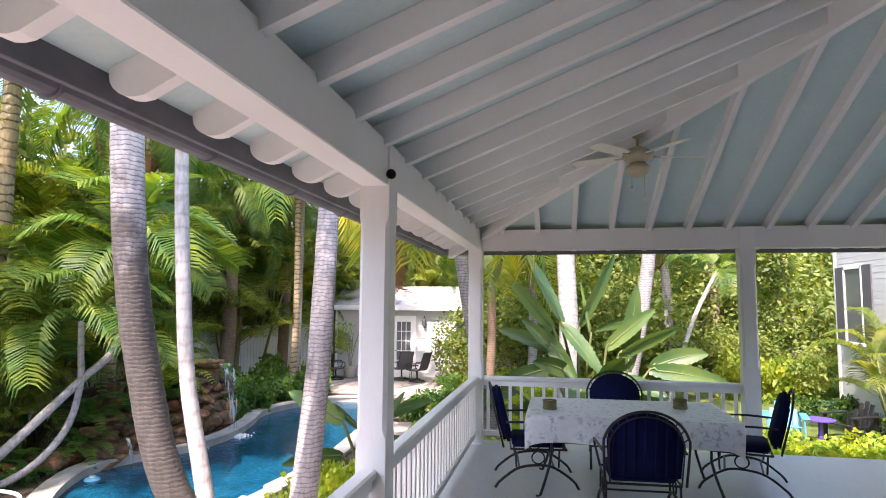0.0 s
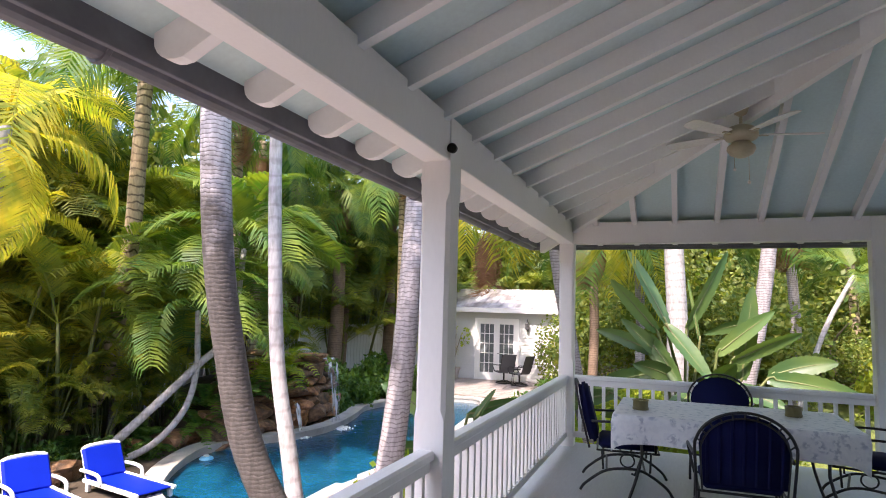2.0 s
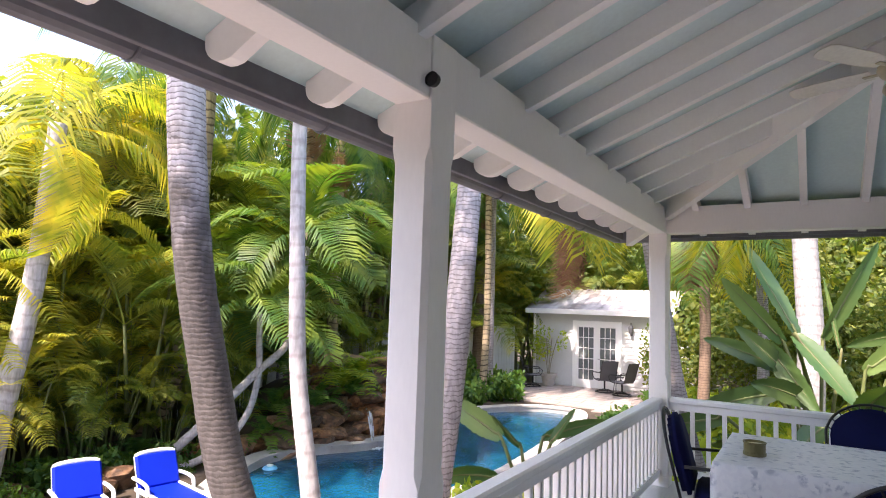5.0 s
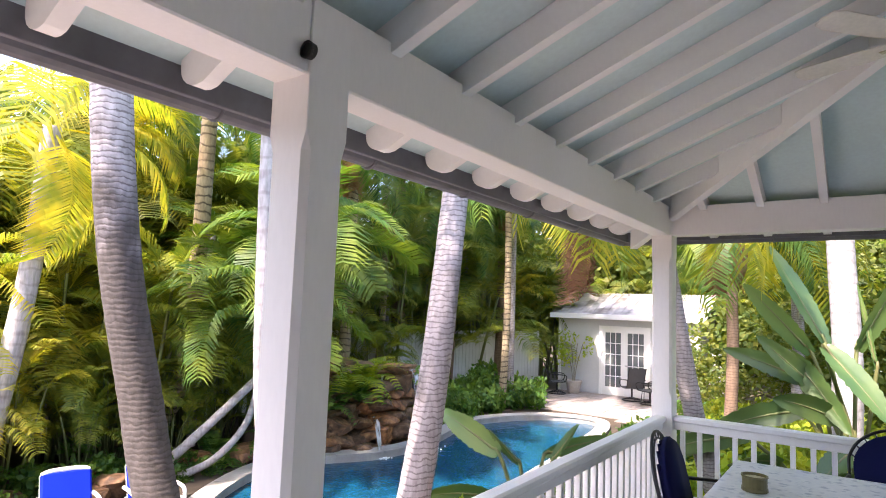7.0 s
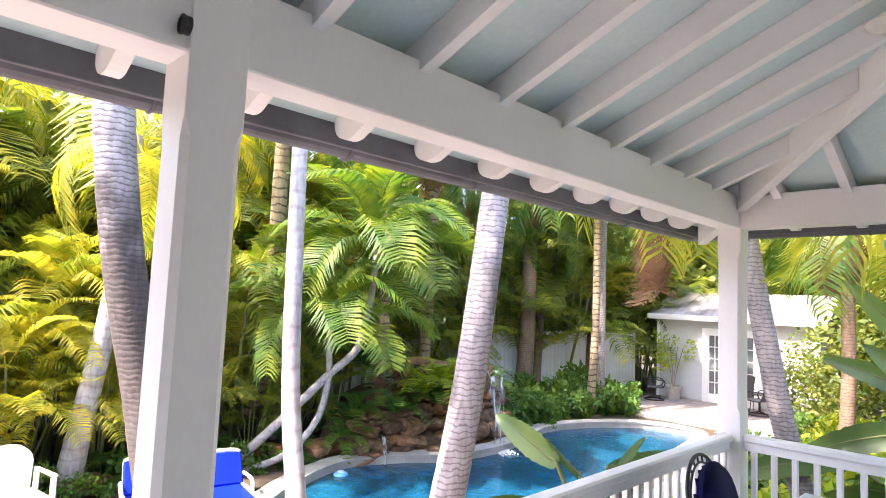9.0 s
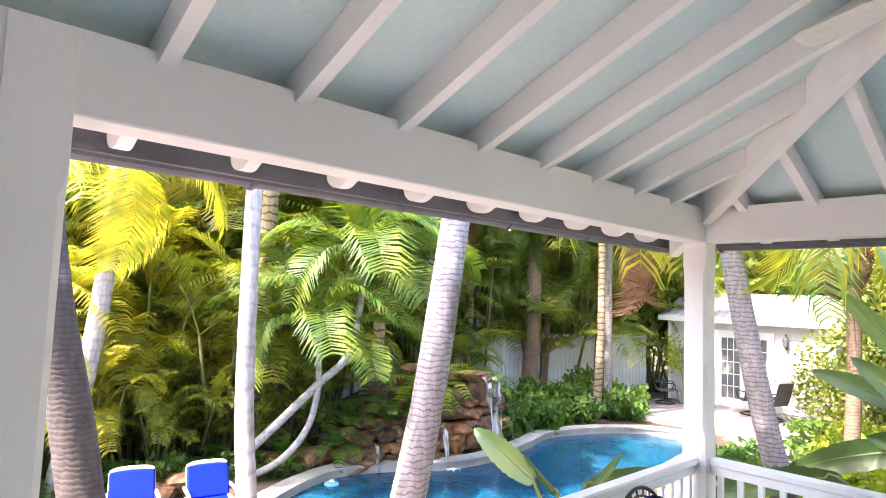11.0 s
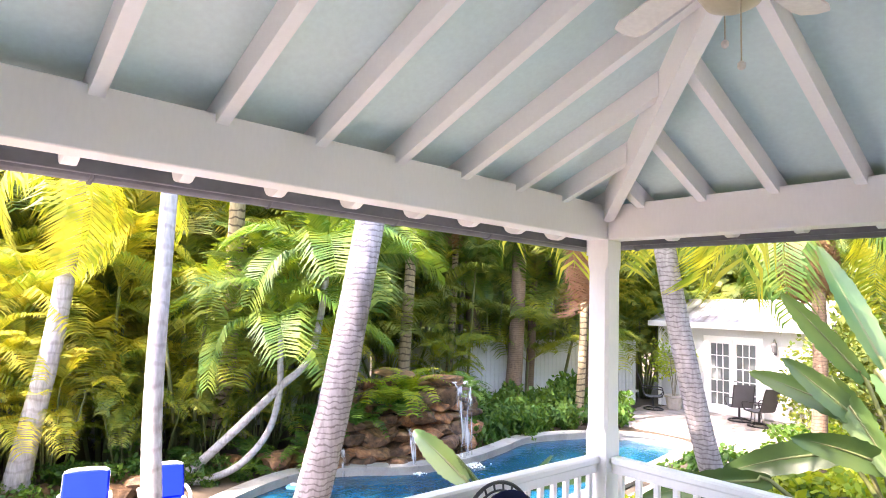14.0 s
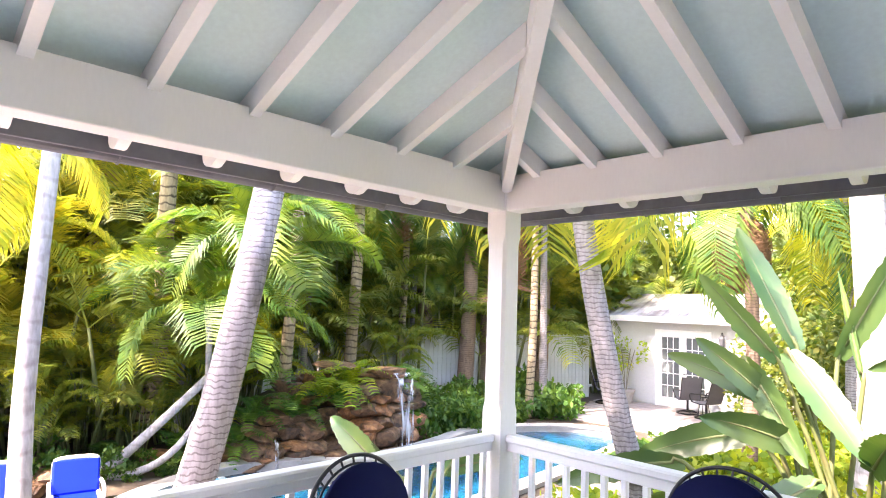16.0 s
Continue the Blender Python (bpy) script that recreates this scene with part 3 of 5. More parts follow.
def cloth_mesh():
    """Tablecloth: flat top and a hanging edge that ripples and droops at the corners."""
    bm = bmesh.new()
    NX, NY, D, ND = 44, 30, 0.23, 5
    ax, ay = hx + 0.03, hy + 0.03
    def spot_at(i, j):
        u, v = -1 + 2 * i / NX, -1 + 2 * j / NY
        return u * ax, v * ay
    grid = [[bm.verts.new((*spot_at(i, j), TZ + 0.0015 * math.sin(i * 1.7) * math.cos(j * 1.3))) for j in range(NY + 1)] for i in range(NX + 1)]
    for i in range(NX):
        for j in range(NY):
            bm.faces.new((grid[i][j], grid[i + 1][j], grid[i + 1][j + 1], grid[i][j + 1]))
    rim = [(i, 0) for i in range(NX)] + [(NX, j) for j in range(NY)] + [(i, NY) for i in range(NX, 0, -1)] + [(0, j) for j in range(NY, 0, -1)]
    prev = [grid[i][j] for i, j in rim]
    for d in range(1, ND + 1):
        ringv = []
        for k, (i, j) in enumerate(rim):
            x, y = spot_at(i, j)
            nx, ny = (x / ax) ** 15, (y / ay) ** 15
            corner = min(1.0, abs(nx)) * min(1.0, abs(ny))
            drop = D * d / ND * (1 + 0.35 * corner)
            wave = 0.018 * math.sin(k * 0.55) * d / ND
            ringv.append(bm.verts.new((x + nx * (0.012 + wave), y + ny * (0.012 + wave), TZ - drop)))
        n = len(rim)
        for k in range(n):
            bm.faces.new((prev[k], ringv[k], ringv[(k + 1) % n], prev[(k + 1) % n]))
        prev = ringv
    bmesh.ops.recalc_face_normals(bm, faces=bm.faces)
    return mesh_of("tablecloth", bm, M_CLOTH, True)


thing("tablecloth", "white and grey printed cloth over the patio table", "tablecloth", pose((TX0 + TX1) / 2, (TY0 + TY1) / 2, 0.004), data=cloth_mesh())
for x, y in ((0.96, -1.72), (2.22, -1.40)):
    c = thing("candle_tin", "round olive brass candle tin on the table", "candle", pose(x, y, TZ + 0.006), "candles on the table")
    part("tin", lathe(bmesh.new(), [(0.066, 0.0), (0.07, 0.004), (0.07, 0.02), (0.066, 0.024), (0.066, 0.075), (0.071, 0.08), (0.071, 0.088), (0.064, 0.088), (0.064, 0.07)], 20), M_CANDLE, c)
    part("wax", lathe(bmesh.new(), [(0.063, 0.02), (0.063, 0.072)], 20), M_WAX, c)


def iron_chair(m, label):
    """Cushioned wrought iron chair that looks along +y, with a round-topped back."""
    ch = thing("dining_chair", label, "chair", m @ Matrix.Diagonal((1, 1, 0.95, 1)), "chairs round the table")
    # seat cushion
    bm = boxm((-0.26, -0.27, 0.40), (0.26, 0.24, 0.475), 0.03)
    part("seat_cushion", bm, M_NAVY, ch, "dark navy seat cushion", smooth=True)
    # back cushion with rounded top, leaning back
    out = [(-0.27, 0.46), (-0.285, 0.75)] + [(-0.285 * math.cos(a), 0.75 + 0.25 * math.sin(a)) for a in (math.pi * k / 12 for k in range(1, 12))] + [(0.285, 0.75), (0.27, 0.46)]
    bm = prism(out, -0.035, 0.035, "y")
    ed = [e for e in bm.edges if abs(e.verts[0].co.y - e.verts[1].co.y) < 1e-5]
    bmesh.ops.bevel(bm, geom=ed, offset=0.022, segments=2, affect="EDGES")
    lean = Matrix.Translation((0, -0.30, 0.46)) @ pose(0, 0, 0, 13, 0, 0) @ Matrix.Translation((0, 0, -0.46))
    part("back_cushion", bm, M_NAVY, ch, "dark navy back cushion with a rounded top", m=lean, smooth=True)
    for k in range(-3, 4):
        x = k * 0.078
        zt = 0.75 + 0.25 * math.sqrt(max(0.0, 1 - (x / 0.285) ** 2)) - 0.02
        part("cushion_rib", tube(bmesh.new(), [(x, -0.036, 0.48), (x, -0.042, (0.48 + zt) / 2), (x, -0.036, zt)], 0.012, 5), M_NAVY, ch, m=lean, smooth=True)
    hoop = [(-0.30, -0.06, 0.42), (-0.315, -0.06, 0.75)] + [(-0.315 * math.cos(a), -0.06, 0.75 + 0.29 * math.sin(a)) for a in (math.pi * k / 12 for k in range(1, 12))] + [(0.315, -0.06, 0.75), (0.30, -0.06, 0.42)]
    part("back_hoop", tube(bmesh.new(), smooth_path(hoop, 40), 0.011, 6), M_IRON, ch, m=lean, smooth=True)
    inner = [(x * 0.88, y, 0.42 + (z - 0.42) * 0.93) for x, y, z in hoop]
    part("inner_hoop", tube(bmesh.new(), smooth_path(inner, 36), 0.007, 5), M_IRON, ch, m=lean, smooth=True)
    for k in range(1, 12):
        a = math.pi * k / 12
        p, q = (-0.277 * math.cos(a), -0.06, 0.723 + 0.27 * math.sin(a)), (-0.315 * math.cos(a), -0.06, 0.75 + 0.29 * math.sin(a))
        part("spoke", tube(bmesh.new(), [p, q], 0.006, 5), M_IRON, ch, m=lean)
    part("seat_ring", tube(bmesh.new(), [(-0.28, -0.28, 0.39), (0.28, -0.28, 0.39), (0.28, 0.25, 0.39), (-0.28, 0.25, 0.39), (-0.28, -0.28, 0.39)], 0.011, 6), M_IRON, ch)
    for s in (-1, 1):
        arm = smooth_path([(s * 0.31, -0.33, 0.66), (s * 0.33, -0.05, 0.665), (s * 0.33, 0.20, 0.64), (s * 0.32, 0.25, 0.58), (s * 0.30, 0.22, 0.48), (s * 0.28, 0.22, 0.39)], 24)
        part("armrest", tube(bmesh.new(), arm, 0.012, 6), M_IRON, ch, smooth=True)
        side = smooth_path([(s * 0.29, 0.36, 0.012), (s * 0.29, 0.30, 0.10), (s * 0.285, 0.12, 0.22), (s * 0.28, -0.05, 0.235), (s * 0.285, -0.22, 0.20), (s * 0.29, -0.38, 0.08), (s * 0.29, -0.43, 0.012)], 30)
        part("leg_bow", tube(bmesh.new(), side, 0.013, 6), M_IRON, ch, smooth=True)
        part("scroll", tube(bmesh.new(), [(s * 0.28, 0.06 * math.cos(a) - 0.02, 0.31 + 0.06 * math.sin(a)) for a in (2 * math.pi * k / 16 for k in range(17))], 0.008, 5), M_IRON, ch, smooth=True)
        for y in (-0.24, 0.18):
            part("strut", tube(bmesh.new(), [(s * 0.28, y, 0.39), (s * 0.284, y * 0.95, 0.215)], 0.010, 5), M_IRON, ch)
    part("stretcher", tube(bmesh.new(), [(-0.285, -0.2, 0.205), (0.285, -0.2, 0.205)], 0.010, 6), M_IRON, ch)
    part("stretcher", tube(bmesh.new(), [(-0.285, 0.13, 0.215), (0.285, 0.13, 0.215)], 0.010, 6), M_IRON, ch)
    return ch


LAB = "black iron patio chair, navy cushions, "
iron_chair(pose(1.68, -2.46, 0, 0, 0, 2), LAB + "at the table's long side")
iron_chair(pose(0.84, -1.50, 0, 0, 0, -84), LAB + "at the table's pool end")
iron_chair(pose(2.78, -1.25, 0, 0, 0, 76), LAB + "at the table's garden end")
iron_chair(pose(1.68, -0.66, 0, 0, 0, 178), LAB + "between table and end railing")

# ceiling fan below the hip rafter
FX, FY = 1.80, -1.95
fan = thing("ceiling_fan", "cream ceiling fan with white blades and a light bowl", "fan", pose(FX, FY, 0))
zf = 3.14
hz = roof_z(FX) - 0.05
part("canopy", lathe(bmesh.new(), [(0.02, hz - 0.11), (0.05, hz - 0.09), (0.07, hz - 0.03), (0.06, hz + 0.02), (0.03, hz + 0.04)], 16), M_FAN, fan, smooth=True)
part("down_rod", tube(bmesh.new(), [(0, 0, hz - 0.08), (0, 0, zf + 0.09)], 0.014, 8), M_FAN, fan)
part("motor", lathe(bmesh.new(), [(0.04, zf + 0.10), (0.10, zf + 0.075), (0.135, zf + 0.04), (0.14, zf), (0.12, zf - 0.03), (0.07, zf - 0.05)], 24), M_FAN, fan, smooth=True)
part("light_bowl", lathe(bmesh.new(), [(0.07, zf - 0.05), (0.085, zf - 0.07), (0.11, zf - 0.09), (0.115, zf - 0.12), (0.09, zf - 0.16), (0.04, zf - 0.185), (0.01, zf - 0.19)], 24), M_FAN, fan, "cream glass light bowl", smooth=True)
out = [(0.17, -0.05), (0.30, -0.065), (0.58, -0.072), (0.635, -0.055), (0.65, 0.0), (0.635, 0.055), (0.58, 0.072), (0.30, 0.065), (0.17, 0.05)]
blade = mesh_of("blade", prism(out, -0.004, 0.004, "z"), M_BLADE)
iron = mesh_of("blade_iron", boxm((0.09, -0.018, -0.012), (0.22, 0.018, -0.004), 0.003), M_FAN)
for k in range(5):
    a = 72 * k + 12
    part("blade", blade, M_BLADE, fan, m=pose(0, 0, zf + 0.012, 0, 0, a) @ pose(0, 0, 0, 11, 0, 0))
    part("blade_iron", iron, M_FAN, fan, m=pose(0, 0, zf + 0.012, 0, 0, a))
for dx, dy, l in ((0.05, -0.06, 0.16), (-0.05, 0.05, 0.02)):
    part("pull_chain", tube(bmesh.new(), [(dx, dy, zf - 0.10), (dx, dy, zf - 0.24 - l)], 0.0025, 5), M_FAN, fan)
    part("pull_knob", lathe(bmesh.new(), [(0.005, zf - 0.27 - l), (0.013, zf - 0.262 - l), (0.013, zf - 0.248 - l), (0.005, zf - 0.24 - l)], 10, (dx, dy, 0)), M_BLADE, fan)


# ---- plants ----
def leaflet(V, F, base, along, droop, length, width, up):
    """One narrow leaflet in two segments, bent down towards its tip."""
    side = along.cross(up).normalized() * (width / 2)
    mid = base + along * (length * 0.5) + up * (length * 0.03)
    tip = base + along * (length * (1 - 0.25 * droop)) - Vector((0, 0, length * 0.55 * droop))
    i = len(V)
    V += [base - side * 0.5, base + side * 0.5, mid + side, mid - side, tip]
    F += [(i, i + 1, i + 2, i + 3), (i + 3, i + 2, i + 4)]


def frond(V, F, R, m, length=1.6, n=26, leaf=0.5, width=0.03, arch=0.8, vee=0.5, droop=0.5, petiole=0.18, sweep=0.55, rachis=0.012):
    """A feather frond: a bowed midrib from the origin along +x, with leaflets on both sides."""
    def rib(u):
        a = arch * u * u
        return Vector((length * (u - 0.18 * arch * u ** 3), 0, length * (0.25 * u - 0.55 * a * u)))
    pts = [rib(k / 9) for k in range(10)]
    i0 = len(V)
    for k, p in enumerate(pts):
        r = rachis * (1 - 0.85 * k / 9)
        V += [m @ (p + Vector((0, r, 0))), m @ (p + Vector((0, -r, 0))), m @ (p + Vector((0, 0, -r * 1.2)))]
    for k in range(9):
        a = i0 + 3 * k
        for s in range(3):
            F.append((a + s, a + (s + 1) % 3, a + 3 + (s + 1) % 3, a + 3 + s))
    rot = m.to_3x3()
    for k in range(n):
        u = petiole + (1 - petiole) * (k + R.random() * 0.4) / n
        p = rib(u)
        t = (rib(min(1, u + 0.02)) - rib(u - 0.02)).normalized()
        l = leaf * (0.35 + 1.3 * math.sin(math.pi * min(1, 0.12 + u * 0.80)) ** 0.8) / 1.5 * R.uniform(0.85, 1.1)
        for s in (-1, 1):
            along = (t * sweep + Vector((0, s, 0)) * 0.85 + Vector((0, 0, vee * R.uniform(0.6, 1.2)))).normalized()
            up = t.cross(along).normalized() * s
            if up.z < 0:
                up = -up
            leaflet(V, F, m @ p, (rot @ along).normalized(), droop * R.uniform(0.6, 1.3), l * rot.col[0].length, width, (rot @ up).normalized())


def trunk_mesh(pts, r0, r1, material, ring=0.09, bulge=1.25, sides=11):
    """A stem with ring steps, swollen at its foot."""
    P = smooth_path(pts, 64)
    L = sum((b - a).length for a, b in zip(P, P[1:]))
    n = min(110, max(30, int(L / ring * 2)))
    P = smooth_path(pts, n)
    rad = []
    for i in range(n):
        u = i / (n - 1)
        r = r0 + (r1 - r0) * u
        r *= 1 + (bulge - 1) * math.exp(-u * 9)
        rad.append(r * (1.012 if i % 2 else 0.995) * random.uniform(0.992, 1.008))
    base = Vector(pts[0])
    return mesh_of("trunk", tube(bmesh.new(), [p - base for p in P], rad, sides), material, True)


R = random.Random(7)


def frond_mesh(name, material, **kw):
    V, F = [], []
    frond(V, F, R, Matrix(), **kw)
    return raw(name, V, F, material)


FROND_COCO = [frond_mesh("frond", L_PALM, length=2.3, n=44, leaf=0.75, width=0.035, arch=a, vee=-0.05, droop=0.8, rachis=0.02) for a in (0.9, 1.15, 1.4)]
FROND_GOLD = [frond_mesh("frond", L_SUNLIT, length=2.2, n=38, leaf=0.75, width=0.042, arch=a, vee=-0.15, droop=0.6, rachis=0.022) for a in (1.0, 1.35, 1.6)]
FROND_FEATHER = [frond_mesh("frond", L_PALM, length=1.35, n=42, leaf=0.5, width=0.027, arch=a, vee=0.25, droop=0.55, rachis=0.014) for a in (0.6, 0.9, 1.2)]
FROND_DEAD = [frond_mesh("dead_frond", M_DEAD, length=1.5, n=26, leaf=0.45, width=0.03, arch=a, vee=-0.3, droop=1.0, rachis=0.015) for a in (0.9, 1.3)]


def palm(name, label, pts, r0, r1, bark, fronds=None, count=12, scale=1.0, tilt=(-35, 60), ring=0.09, bulge=1.25, group="", dead=0, seed=1):
    """A palm: stem through the given points, fronds round its head."""
    Q = random.Random(seed)
    pts = [Vector(q) for q in pts]
    gap = (pts[-2] - pts[-3]).length
    steps = max(1, round((pts[-1] - pts[-2]).length / gap))
    if steps > 1:
        pts = pts[:-1] + [pts[-2].lerp(pts[-1], (k + 1) / steps) for k in range(steps)]
    p0, p1 = pts[0], pts[-1]
    ob = thing(name, label, "palm tree", pose(*p0), group)
    part("trunk", trunk_mesh(pts, r0, r1, bark, ring, bulge), bark, ob)
    if fronds:
        for k in range(count):
            az = k * 137.5 + Q.uniform(-12, 12)
            el = tilt[0] + (tilt[1] - tilt[0]) * (k + 0.5) / count + Q.uniform(-6, 6)
            s = scale * Q.uniform(0.85, 1.1)
            part("frond", fronds[k % len(fronds)], None, ob, m=Matrix.Translation(p1 - p0) @ pose(0, 0, 0, 0, 0, az) @ pose(0, 0, 0, Q.uniform(-20, 20), -el, 0) @ Matrix.Diagonal((s, s, s, 1)))
        for k in range(dead):
            az = k * 360 / dead + Q.uniform(-25, 25)
            part("dead_frond", FROND_DEAD[k % 2], None, ob, "dry brown hanging frond", m=Matrix.Translation(p1 - p0 - Vector((0, 0, 0.15))) @ pose(0, 0, 0, 0, 0, az) @ pose(0, 0, 0, 0, Q.uniform(60, 80), 0) @ Matrix.Diagonal((scale, scale, scale, 1)))
    return ob


G = GROUND
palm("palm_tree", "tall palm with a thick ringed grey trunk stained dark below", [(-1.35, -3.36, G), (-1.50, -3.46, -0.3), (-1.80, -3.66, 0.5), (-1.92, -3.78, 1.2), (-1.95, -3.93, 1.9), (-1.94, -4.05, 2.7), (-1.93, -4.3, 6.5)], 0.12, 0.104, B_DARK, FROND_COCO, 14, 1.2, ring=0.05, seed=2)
palm("palm_tree", "slender palm with a smooth pale trunk by the pool", [(-1.98, -2.50, G), (-2.22, -2.50, 0.1), (-2.42, -2.50, 1.0), (-2.54, -2.47, 2.0), (-2.62, -2.44, 2.9), (-2.8, -2.35, 6.0)], 0.075, 0.06, B_WHITE, FROND_FEATHER, 12, 1.3, ring=0.11, bulge=1.4, seed=3)
palm("palm_tree", "leaning palm with a ringed grey trunk at the pool edge", [(-1.56, -1.95, G), (-1.555, -1.68, -0.1), (-1.563, -1.40, 1.0), (-1.59, -1.22, 1.9), (-1.625, -1.05, 2.8), (-1.7, -0.5, 6.2)], 0.135, 0.115, B_GREY, FROND_COCO, 14, 1.1, ring=0.06, seed=4)
palm("palm_tree", "palm with widely ringed tan trunk bent at its foot", [(-9.1, -0.15, G), (-8.75, 0.15, -0.75), (-8.3, 0.38, 0.0), (-8.0, 0.36, 1.1), (-7.78, 0.26, 1.9), (-7.55, 0.15, 2.8), (-7.45, 0.1, 6.2)], 0.15, 0.125, B_TAN, FROND_COCO, 13, 1.1, ring=0.14, seed=5)
palm("palm_tree", "palm with pale trunk and drooping fronds coloured sunlit gold", [(-7.42, -2.75, G), (-7.40, -2.6, 0.12), (-7.36, -2.45, 1.2), (-7.28, -2.38, 2.2), (-7.22, -2.33, 3.9)], 0.15, 0.11, B_WHITE, FROND_GOLD, 7, 0.95, tilt=(-75, 45), ring=0.1, seed=6)
palm("palm_tree", "palm with a curved ringed grey trunk beside the porch corner", [(0.25, 2.75, G), (-0.02, 2.42, -0.4), (-0.20, 2.15, 0.5), (-0.34, 1.95, 1.5), (-0.50, 1.85, 2.6), (-0.72, 1.8, 4.2)], 0.128, 0.105, B_GREY, FROND_GOLD, 13, 1.1, tilt=(-50, 55), ring=0.07, seed=7)
palm("palm_tree", "straight palm with red-brown trunk beyond the waterfall", [(-9.55, 8.0, G), (-9.62, 8.04, 1.0), (-9.79, 8.06, 3.0), (-9.9, 8.1, 6.8)], 0.21, 0.19, B_BROWN, FROND_COCO, 12, 1.1, ring=0.12, seed=8)
palm("small_palm", "slender leaning palm arching over the pool", [(-7.3, -0.72, G), (-7.03, -0.42, -0.7), (-6.64, 0.03, -0.11), (-6.25, 0.49, 0.52), (-5.97, 0.82, 0.97), (-5.87, 0.94, 1.69), (-5.83, 0.99, 2.55)], 0.075, 0.05, B_WHITE, FROND_FEATHER, 14, 1.5, tilt=(-20, 65), ring=0.1, seed=9, group="leaning palms")
palm("small_palm", "thin curved palm with bright green fronds by the pool", [(-7.15, -0.55, G), (-6.95, -0.35, -0.95), (-6.62, 0.06, -0.7), (-6.35, 0.38, -0.19), (-6.25, 0.49, 0.43), (-6.26, 0.48, 0.96), (-6.27, 0.46, 1.45)], 0.06, 0.045, B_WHITE, FROND_FEATHER, 13, 1.4, tilt=(-20, 55), ring=0.1, seed=10, group="leaning palms")
leaning = [ob for ob in bpy.data.objects if ob.name.startswith("palm_tree")][2]
head = Vector((-1.7, -0.5, 6.2)) - leaning.matrix_world.translation
hang = Vector((-1.70, 2.10, 3.05)) - leaning.matrix_world.translation
part("dead_stalk", tube(bmesh.new(), smooth_path([head, head.lerp(hang, 0.6) + Vector((0, 0.5, 1.3)), hang], 14), [0.035 - 0.0015 * k for k in range(14)], 6), M_DEAD, leaning, "dry brown frond stalk", smooth=True)
for az, tip, size in ((70, 82, 0.95), (-60, 78, 0.8), (190, 84, 0.85)):
    part("dead_frond", FROND_DEAD[az % 2], None, leaning, "dry brown hanging frond", m=Matrix.Translation(hang) @ pose(0, 0, 0, 0, 0, az) @ pose(0, 0, 0, 0, tip, 0) @ Matrix.Diagonal((size, size, size, 1)))
# palms farther back
for i, (x, y, h, r, bark, fr, dead) in enumerate([
        (-7.45, 2.45, 6.0, 0.12, B_TAN, FROND_COCO, 3), (-8.75, 4.85, 5.8, 0.14, B_TAN, FROND_COCO, 4), (-8.6, 8.6, 5.2, 0.22, B_BROWN, FROND_COCO, 3), (-6.65, 8.95, 6.4, 0.10, B_TAN, FROND_COCO, 2),
        (-8.3, 11.6, 5.4, 0.2, B_BROWN, FROND_COCO, 2), (-0.6, 6.6, 3.7, 0.11, B_BROWN, FROND_COCO, 9), (1.18, 5.5, 6.5, 0.21, B_WHITE, FROND_COCO, 0), (-1.5, 15.5, 4.6, 0.14, B_TAN, FROND_GOLD, 0),
        (-10.2, -0.4, 5.0, 0.13, B_TAN, FROND_GOLD, 1), (-10.8, -4.4, 5.2, 0.13, B_TAN, FROND_GOLD, 0), (0.3, 8.6, 3.9, 0.12, B_GREY, FROND_GOLD, 0), (-11.4, 1.8, 6.2, 0.16, B_TAN, FROND_COCO, 0),
        (-9.4, 6.9, 5.0, 0.10, B_TAN, FROND_COCO, 2), (-8.9, 9.6, 4.4, 0.13, B_BROWN, FROND_COCO, 4), (-9.3, 10.9, 3.4, 0.09, B_GREY, FROND_FEATHER, 0), (-9.7, 4.2, 3.6, 0.08, B_GREY, FROND_FEATHER, 0), (-9.9, 7.7, 2.9, 0.07, B_GREY, FROND_FEATHER, 0), (-8.7, 1.0, 2.6, 0.07, B_GREY, FROND_FEATHER, 0), (6.2, 14.0, 5.4, 0.14, B_TAN, FROND_COCO, 2), (3.9, 9.5, 4.3, 0.13, B_GREY, FROND_COCO, 5)]):
    lab = "palm with brown dead fronds hanging below its crown" if dead > 2 else "tall garden palm among dense planting"
    palm("palm_tree", lab, [(x, y, G), (x + 0.1, y, 1.0), (x + 0.05, y + 0.1, 2.8), (x - 0.05, y + 0.15, h)], r, r * 0.85, bark, fr, 13, 1.05, tilt=(-45, 60), dead=dead, seed=20 + i)
tall = palm("palm_tree", "tall palm with a long sunlit frond arching over the patio", [(-6.9, 9.9, G), (-6.85, 9.8, 1.2), (-6.8, 9.7, 3.0), (-6.7, 9.5, 6.0)], 0.10, 0.08, B_GREY, FROND_COCO, 10, 1.2, seed=44)
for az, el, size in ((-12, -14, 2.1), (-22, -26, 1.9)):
    # sunlit look comes from the gold leaf colour
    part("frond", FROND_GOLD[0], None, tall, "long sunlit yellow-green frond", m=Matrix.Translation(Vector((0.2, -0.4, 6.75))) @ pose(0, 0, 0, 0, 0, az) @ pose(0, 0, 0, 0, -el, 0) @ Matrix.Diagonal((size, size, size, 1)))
palm("palm_tree", "leaning palm with a ringed trunk beyond the end railing", [(2.25, 4.2, G), (2.38, 4.3, 0.3), (2.52, 4.3, 1.0), (2.66, 4.3, 1.8), (2.78, 4.3, 2.7), (2.95, 4.3, 5.0)], 0.14, 0.115, B_GREY, FROND_COCO, 12, 1.0, ring=0.07, dead=4, seed=41)
